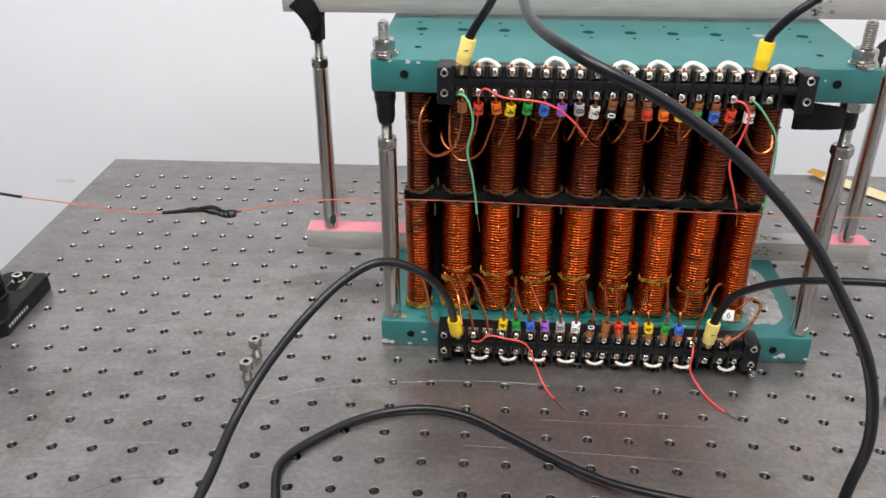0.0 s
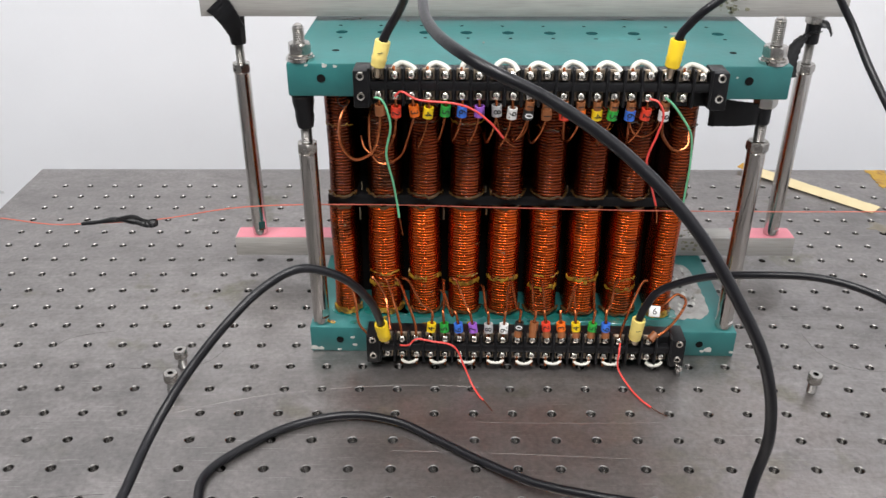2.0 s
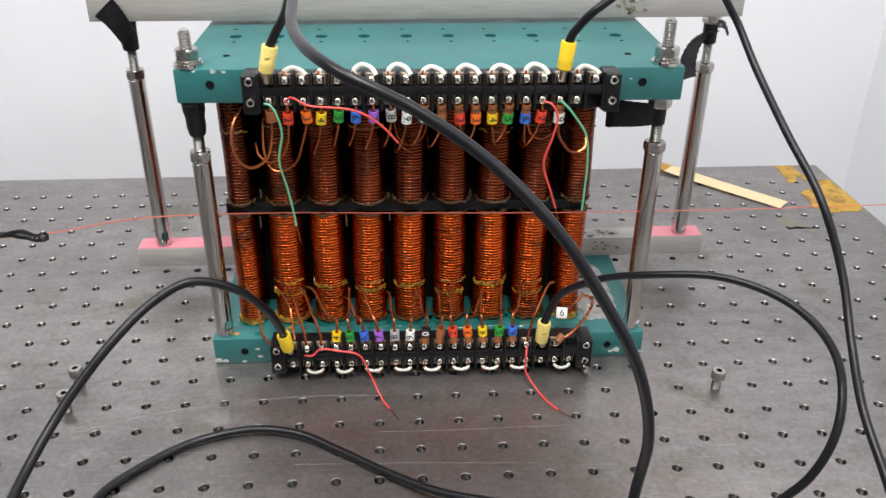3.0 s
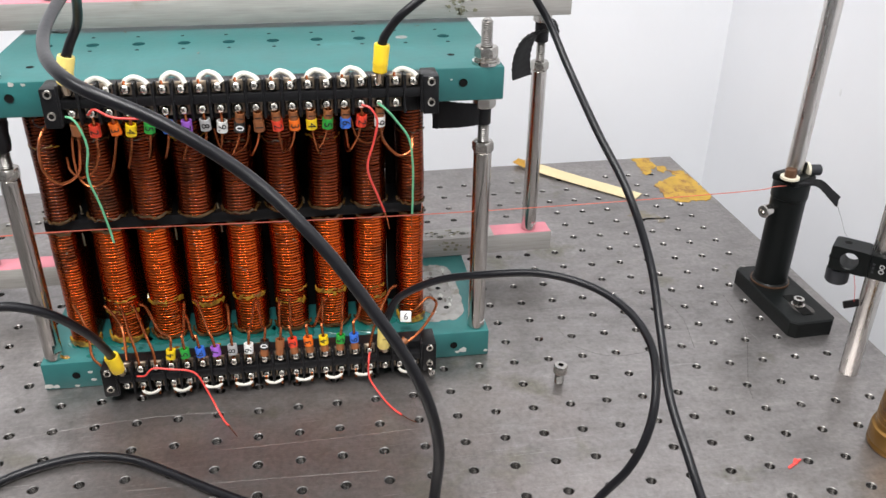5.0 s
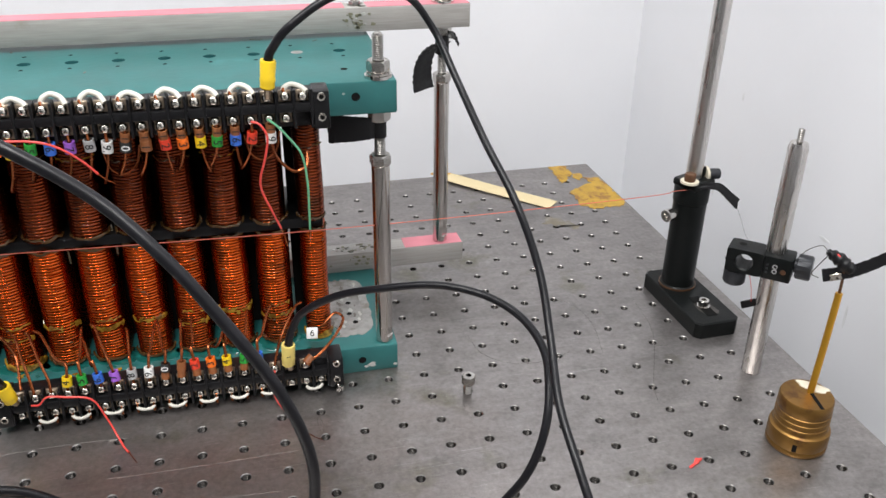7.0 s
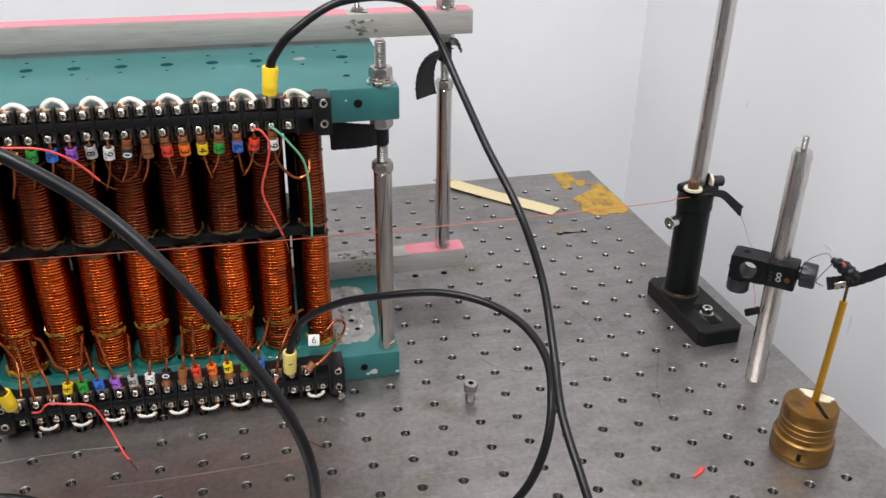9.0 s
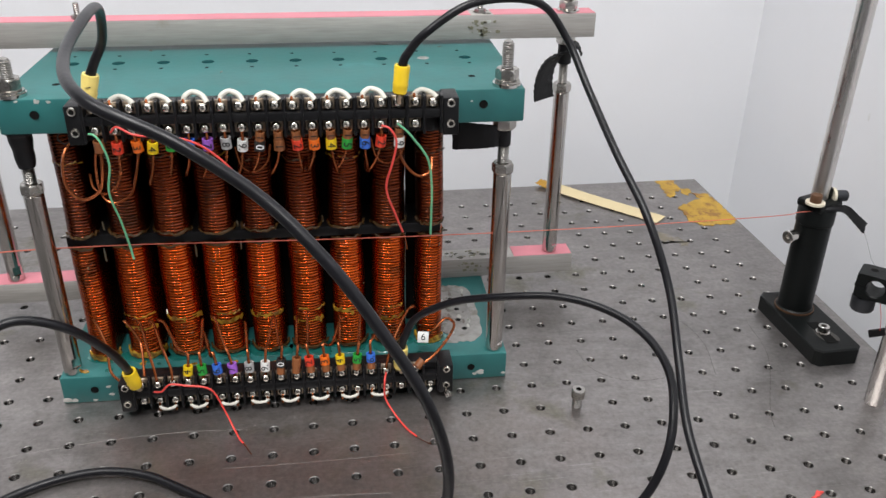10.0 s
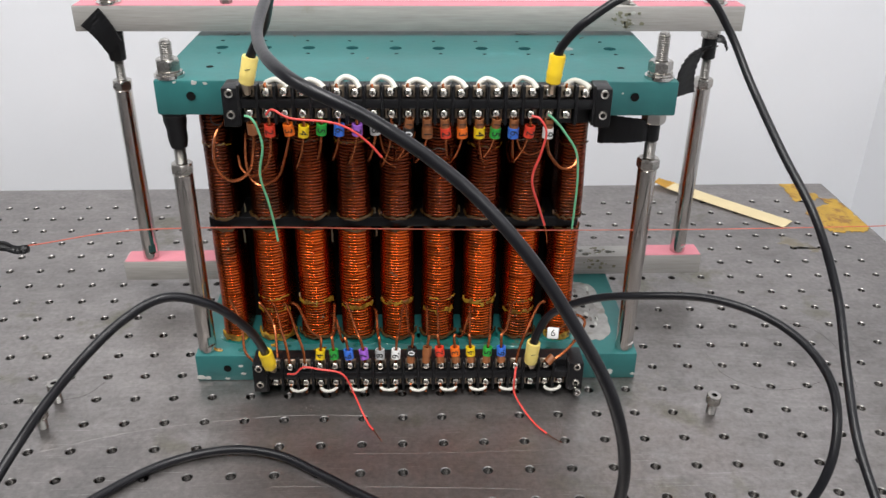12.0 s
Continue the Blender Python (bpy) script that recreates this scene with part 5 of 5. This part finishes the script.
part("side_slot", box((-0.0016, -0.0003, -0.0026), (0.0016, 0.0006, 0.0026), m=BMX @ pose(-0.0145, -0.0168, 0.0075, 0, 0, -40)), DARK, bw)
b = blotch(0.0085, 91, 1.45, 0.6, 0.0006)
b.transform(BMX @ pose(0.0085, 0.0065, 0.0358, 0, 0, -48))
part("white_putty", b, BONE, brass, "smear of white putty")
part("hanger_rod", tube([(0.4402, -0.0455, 0.0350), (0.4440, -0.0425, 0.068), (0.4470, -0.0400, 0.1030)], 0.0021, 16, 3), BRASSROD, brass)
part("hook", tube([(0.4470, -0.040, 0.1025), (0.4468, -0.040, 0.112), (0.4458, -0.0402, 0.120), (0.4475, -0.0405, 0.1235), (0.4495, -0.041, 0.121), (0.449, -0.0412, 0.117)], 0.0009, 8, 5), RUST, brass)

bundle = thing("tape_bundle", 0.450, -0.040, 0.118, "twisted black tape holding fine wires together", "tape")
kb = tube([(0.4385, -0.032, 0.1275), (0.441, -0.034, 0.1260), (0.4445, -0.037, 0.1235), (0.4475, -0.040, 0.1205), (0.4515, -0.042, 0.1190)], lambda u: 0.0012 + 0.0030 * math.sin(2.6 * u) + 0.0004 * math.sin(31 * u), 9, 6)
tube([(0.4450, -0.037, 0.1210), (0.4480, -0.039, 0.1165), (0.4515, -0.0415, 0.1170), (0.4525, -0.042, 0.1215)], 0.0013, 7, 5, bm=kb)
part("knot", kb, TAPE, bundle)
part("red_band", tube([(0.4420, -0.0372, 0.1275), (0.4436, -0.0395, 0.1250), (0.4440, -0.0385, 0.1225), (0.4425, -0.0345, 0.1225), (0.4415, -0.0335, 0.1255), (0.4420, -0.0372, 0.1275)], 0.0006, 6, 4), RED, bundle)
part("tape_strip", ribbon([(0.4365, -0.035, 0.1135), (0.4420, -0.038, 0.1155), (0.4480, -0.041, 0.1175), (0.4560, -0.044, 0.1215), (0.4660, -0.047, 0.1275), (0.4760, -0.050, 0.1340), (0.5100, -0.060, 0.1550), (0.5500, -0.072, 0.1800), (0.5880, -0.083, 0.2030)], lambda u: 0.0078 - 0.001 * u, 0.0008, (-0.2, 0.2, 0.9)), TAPE, bundle, "strip of black tape")
part("foil_scrap", box((-0.0035, -0.0005, -0.0022), (0.0035, 0.0005, 0.0022), 0.0004, 1, pose(0.4425, -0.0393, 0.1140, 0, -22, -25)), NICKEL, bundle, "shiny foil scrap")
part("fine_wire", tube([(0.4570, 0.014, 0.0950), (0.4540, 0.002, 0.1090), (0.4480, -0.016, 0.1220), (0.4395, -0.031, 0.1275)], 0.00025, 5, 7), FIBRE, bundle)
part("fine_wire", tube([(0.4400, -0.033, 0.1262), (0.4370, -0.030, 0.1180), (0.4350, -0.028, 0.1110), (0.4365, -0.0325, 0.1105)], 0.0003, 5, 7), FIBRE, bundle)


# ---- loose screws ----
def cap_screw(x, y, turn, tilt):
    t = thing("cap_screw", x, y, 0, "small steel socket cap screw standing in the table", "screw", "loose screws")
    m = pose(x, y, 0, tilt, tilt * 0.5, turn)
    part("shank", lathe([(0, 0.0)] + [p for k in range(8) for p in ((0.0026, 0.0003 + 0.001 * k), (0.0030, 0.0008 + 0.001 * k))] + [(0.0026, 0.0085), (0, 0.0085)], 16, m), ROD, t)
    h = part("head", lathe([(0, 0.0085), (0.0042, 0.0085), (0.0046, 0.009), (0.0046, 0.0142), (0.0042, 0.0148), (0.0019, 0.0148)], 22, m), NUT, t)
    part("socket", lathe([(0.0019, 0.01480), (0.0018, 0.0146), (0.0017, 0.0125), (0, 0.0125)], 6, m), RECESS, h)


cap_screw(0.249, 0.048, 10, 2)
cap_screw(-0.1735, 0.0735, 40, -3)
cap_screw(-0.1738, 0.0475, 70, 2)

# ---- tape, residue and scraps on the table ----
mask = thing("masking_tape", 0.365, 0.37, 0, "loose strip of cream masking tape on the table", "tape")
part("strip", ribbon([(0.4140, 0.3205, 0.0012), (0.387, 0.348, 0.0016), (0.360, 0.375, 0.0022), (0.338, 0.398, 0.0030), (0.327, 0.409, 0.0036)], 0.0195, 0.0004, (0.72, 0.69, 0.0), ripple=0.0001), MASK, mask)
part("brown_tip", ribbon([(0.327, 0.409, 0.0036), (0.321, 0.415, 0.0042), (0.315, 0.4205, 0.005)], lambda u: 0.0185 - 0.006 * u, 0.0004, (0.72, 0.69, 0.0)), BRASSROD, mask)


def patch(name, x, y, r, seed, sx, sy, mat, label, turn=0.0, h=0.0004):
    b = blotch(r, seed, sx, sy, h)
    b.transform(pose(x, y, 0.0001, 0, 0, turn))
    return part(name, b, mat, table, label)


def ragged(name, corners, seed, mat, label, h=0.0003, z=0.0001, jit=0.0012):
    """A thin film whose outline runs unevenly from corner to corner."""
    q = random.Random(seed)
    edge = []
    for a, b in zip(corners, corners[1:] + corners[:1]):
        n = max(2, int(math.dist(a, b) / 0.003))
        for i in range(n):
            u = i / n
            edge.append((min(0.4895, a[0] + (b[0] - a[0]) * u + q.gauss(0, jit)), min(0.4175, a[1] + (b[1] - a[1]) * u + q.gauss(0, jit))))
    bm = bmesh.new()
    low = [bm.verts.new((x, y, z)) for x, y in edge]
    top = [bm.verts.new((x, y, z + h)) for x, y in edge]
    bmesh.ops.triangulate(bm, faces=[bm.faces.new(top)])
    for i in range(len(edge)):
        p = (i + 1) % len(edge)
        bm.faces.new((low[i], low[p], top[p], top[i]))
    bmesh.ops.recalc_face_normals(bm, faces=bm.faces)
    return part(name, bm, mat, table, label, smooth=False)


ragged("glue_residue", [(0.4449, 0.417), (0.4649, 0.417), (0.4633, 0.3954), (0.4563, 0.3835), (0.4448, 0.3719), (0.4424, 0.3838), (0.4441, 0.4049)], 3, RESIDUE, "dried yellow glue residue")
ragged("glue_residue", [(0.4633, 0.3928), (0.471, 0.3928), (0.4718, 0.3819), (0.4642, 0.3766), (0.4603, 0.3827)], 4, RESIDUE, "dried yellow glue residue", 0.0002)
ragged("glue_residue", [(0.4733, 0.3827), (0.4875, 0.3769), (0.4885, 0.3482), (0.4885, 0.3146), (0.4843, 0.3063), (0.4681, 0.3042), (0.4519, 0.304), (0.4426, 0.3128), (0.4433, 0.3265), (0.443, 0.3457), (0.4487, 0.3544), (0.4642, 0.3612), (0.474, 0.3668)], 5, RESIDUE, "dried yellow glue residue", 0.0004)
ragged("stain", [(0.3954, 0.2984), (0.4063, 0.2939), (0.4213, 0.2738), (0.4156, 0.2647), (0.4037, 0.2775), (0.3893, 0.2848)], 6, TANSTAIN, "dull tan stain", 0.0001, 0.00005, 0.0026)


def scratch(pts, r=0.00022, mat=None, name="scratch"):
    return part(name, tube([(x, y, 0.0) for x, y in pts], r * (0.85 if name == "hair" else 0.33), 5, 10), mat or SCRATCH, table)


scratch([(-0.168, 0.0251), (-0.1126, 0.0429), (-0.0443, 0.0527), (-0.0015, 0.0541), (0.03, 0.052)])
scratch([(0.02, 0.017), (0.0456, 0.0162), (0.0968, 0.016), (0.1487, 0.0167)], 0.00016)
scratch([(-0.0254, -0.0094), (0.0456, -0.012), (0.12, -0.0164)], 0.00018)
scratch([(-0.02, 0.004), (0.0, -0.006), (0.012, -0.012)], 0.00016)
scratch([(0.40, 0.118), (0.408, 0.085), (0.4085, 0.045)], 0.0002)
scratch([(0.358, 0.0705), (0.366, 0.110), (0.361, 0.14), (0.345, 0.152)], 0.00016, FIBRE, "hair")
scratch([(0.268, 0.115), (0.272, 0.09), (0.29, 0.073), (0.315, 0.071), (0.335, 0.078)], 0.00014, FIBRE, "hair")
scratch([(0.1485, 0.0462), (0.150, 0.034), (0.145, 0.0194)], 0.0004, STAIN, "smear")
scratch([(0.152, 0.050), (0.147, 0.043), (0.1478, 0.030)], 0.0003, STAIN, "smear")
scratch([(-0.21, 0.072), (-0.185, 0.073), (-0.160, 0.079), (-0.150, 0.094)], 0.00018, FIBRE, "hair")
scratch([(-0.272, 0.098), (-0.268, 0.106), (-0.255, 0.113), (-0.235, 0.118)], 0.00016, FIBRE, "hair")
scratch([(-0.24, -0.062), (-0.22, -0.05), (-0.20, -0.047), (-0.186, -0.046)], 0.0002, FIBRE, "hair")
scratch([(0.4127, 0.1357), (0.4088, 0.0978), (0.3994, 0.0715), (0.3777, 0.029), (0.3713, 0.0106)], 0.00016, FIBRE, "hair")
scratch([(0.3988, 0.0702), (0.404, 0.0697), (0.4089, 0.0685)], 0.00014, FIBRE, "hair")
scrap = thing("red_scrap", 0.3654, -0.0512, 0, "tiny torn scrap of red plastic", "scrap")
SB = pose(0.3654, -0.0512, 0, 0, 0, 28)
sc = box((-0.0065, -0.0009, 0.0), (0.0060, 0.0009, 0.0012), 0.0004, 1, SB)
box((-0.001, -0.0016, 0.0004), (0.004, 0.0012, 0.0016), 0.0005, 1, SB @ pose(0, 0, 0, 0, 0, 25), sc)
part("flake", sc, RED, scrap)

# ---- marks on walls and plates ----
def wall_mark(x, y, z, r, seed, sx, sy, turn, parent):
    b = blotch(r, seed, sx, sy, 0.0002)
    b.transform(pose(x, y, z, 90, 0, turn))
    part("scuff", b, SCUFF, parent, "faint grey scuff", smooth=False)


SCUFF = material("grey_scuff", (0.71, 0.72, 0.73), 0.7, 0, 0.15, 90)
north, east = bpy.data.objects["wall_north"], bpy.data.objects["wall_east"]
wall_mark(-0.536, 0.5199, -0.0740, 0.0065, 1, 2.2, 0.35, 0, north)
for k, (y, z, r, sx, sy) in enumerate(((0.295, 0.1085, 0.003, 0.5, 1.2), (0.318, 0.002, 0.003, 0.4, 2.0), (0.145, 0.03, 0.004, 1.7, 0.4), (0.10, -0.02, 0.005, 0.3, 1.9))):
    wall_mark(0.5899, y, z, r, 10 + k, sx, sy, -90, east)
for k in range(16):
    q = random.Random(700 + k)
    b = blotch(q.uniform(0.0009, 0.0024), 720 + k, 1.3, 0.9, 0.0005, 12)
    b.transform(Matrix.Translation((q.uniform(-0.135, 0.118), q.uniform(0.003, 0.014), 0.0205)))
    part("glue_spot", b, KAPTON if k % 2 else GLUEWET, bottom_plate, "spot of dried glue", local=True)
for k, (x, y) in enumerate(((-0.126, 0.108), (-0.121, 0.106), (-0.116, 0.111), (-0.082, 0.104), (0.07, 0.112), (0.074, 0.110), (0.112, 0.102), (-0.03, 0.048))):
    b = blotch(0.0013, 760 + k, 1.6, 0.6, 0.0002, 12)
    b.transform(Matrix.Translation((x, y, 0.2081)) @ pose(0, 0, 0, 0, 0, 37 * k))
    part("scuff", b, STAIN, top_plate, local=True)
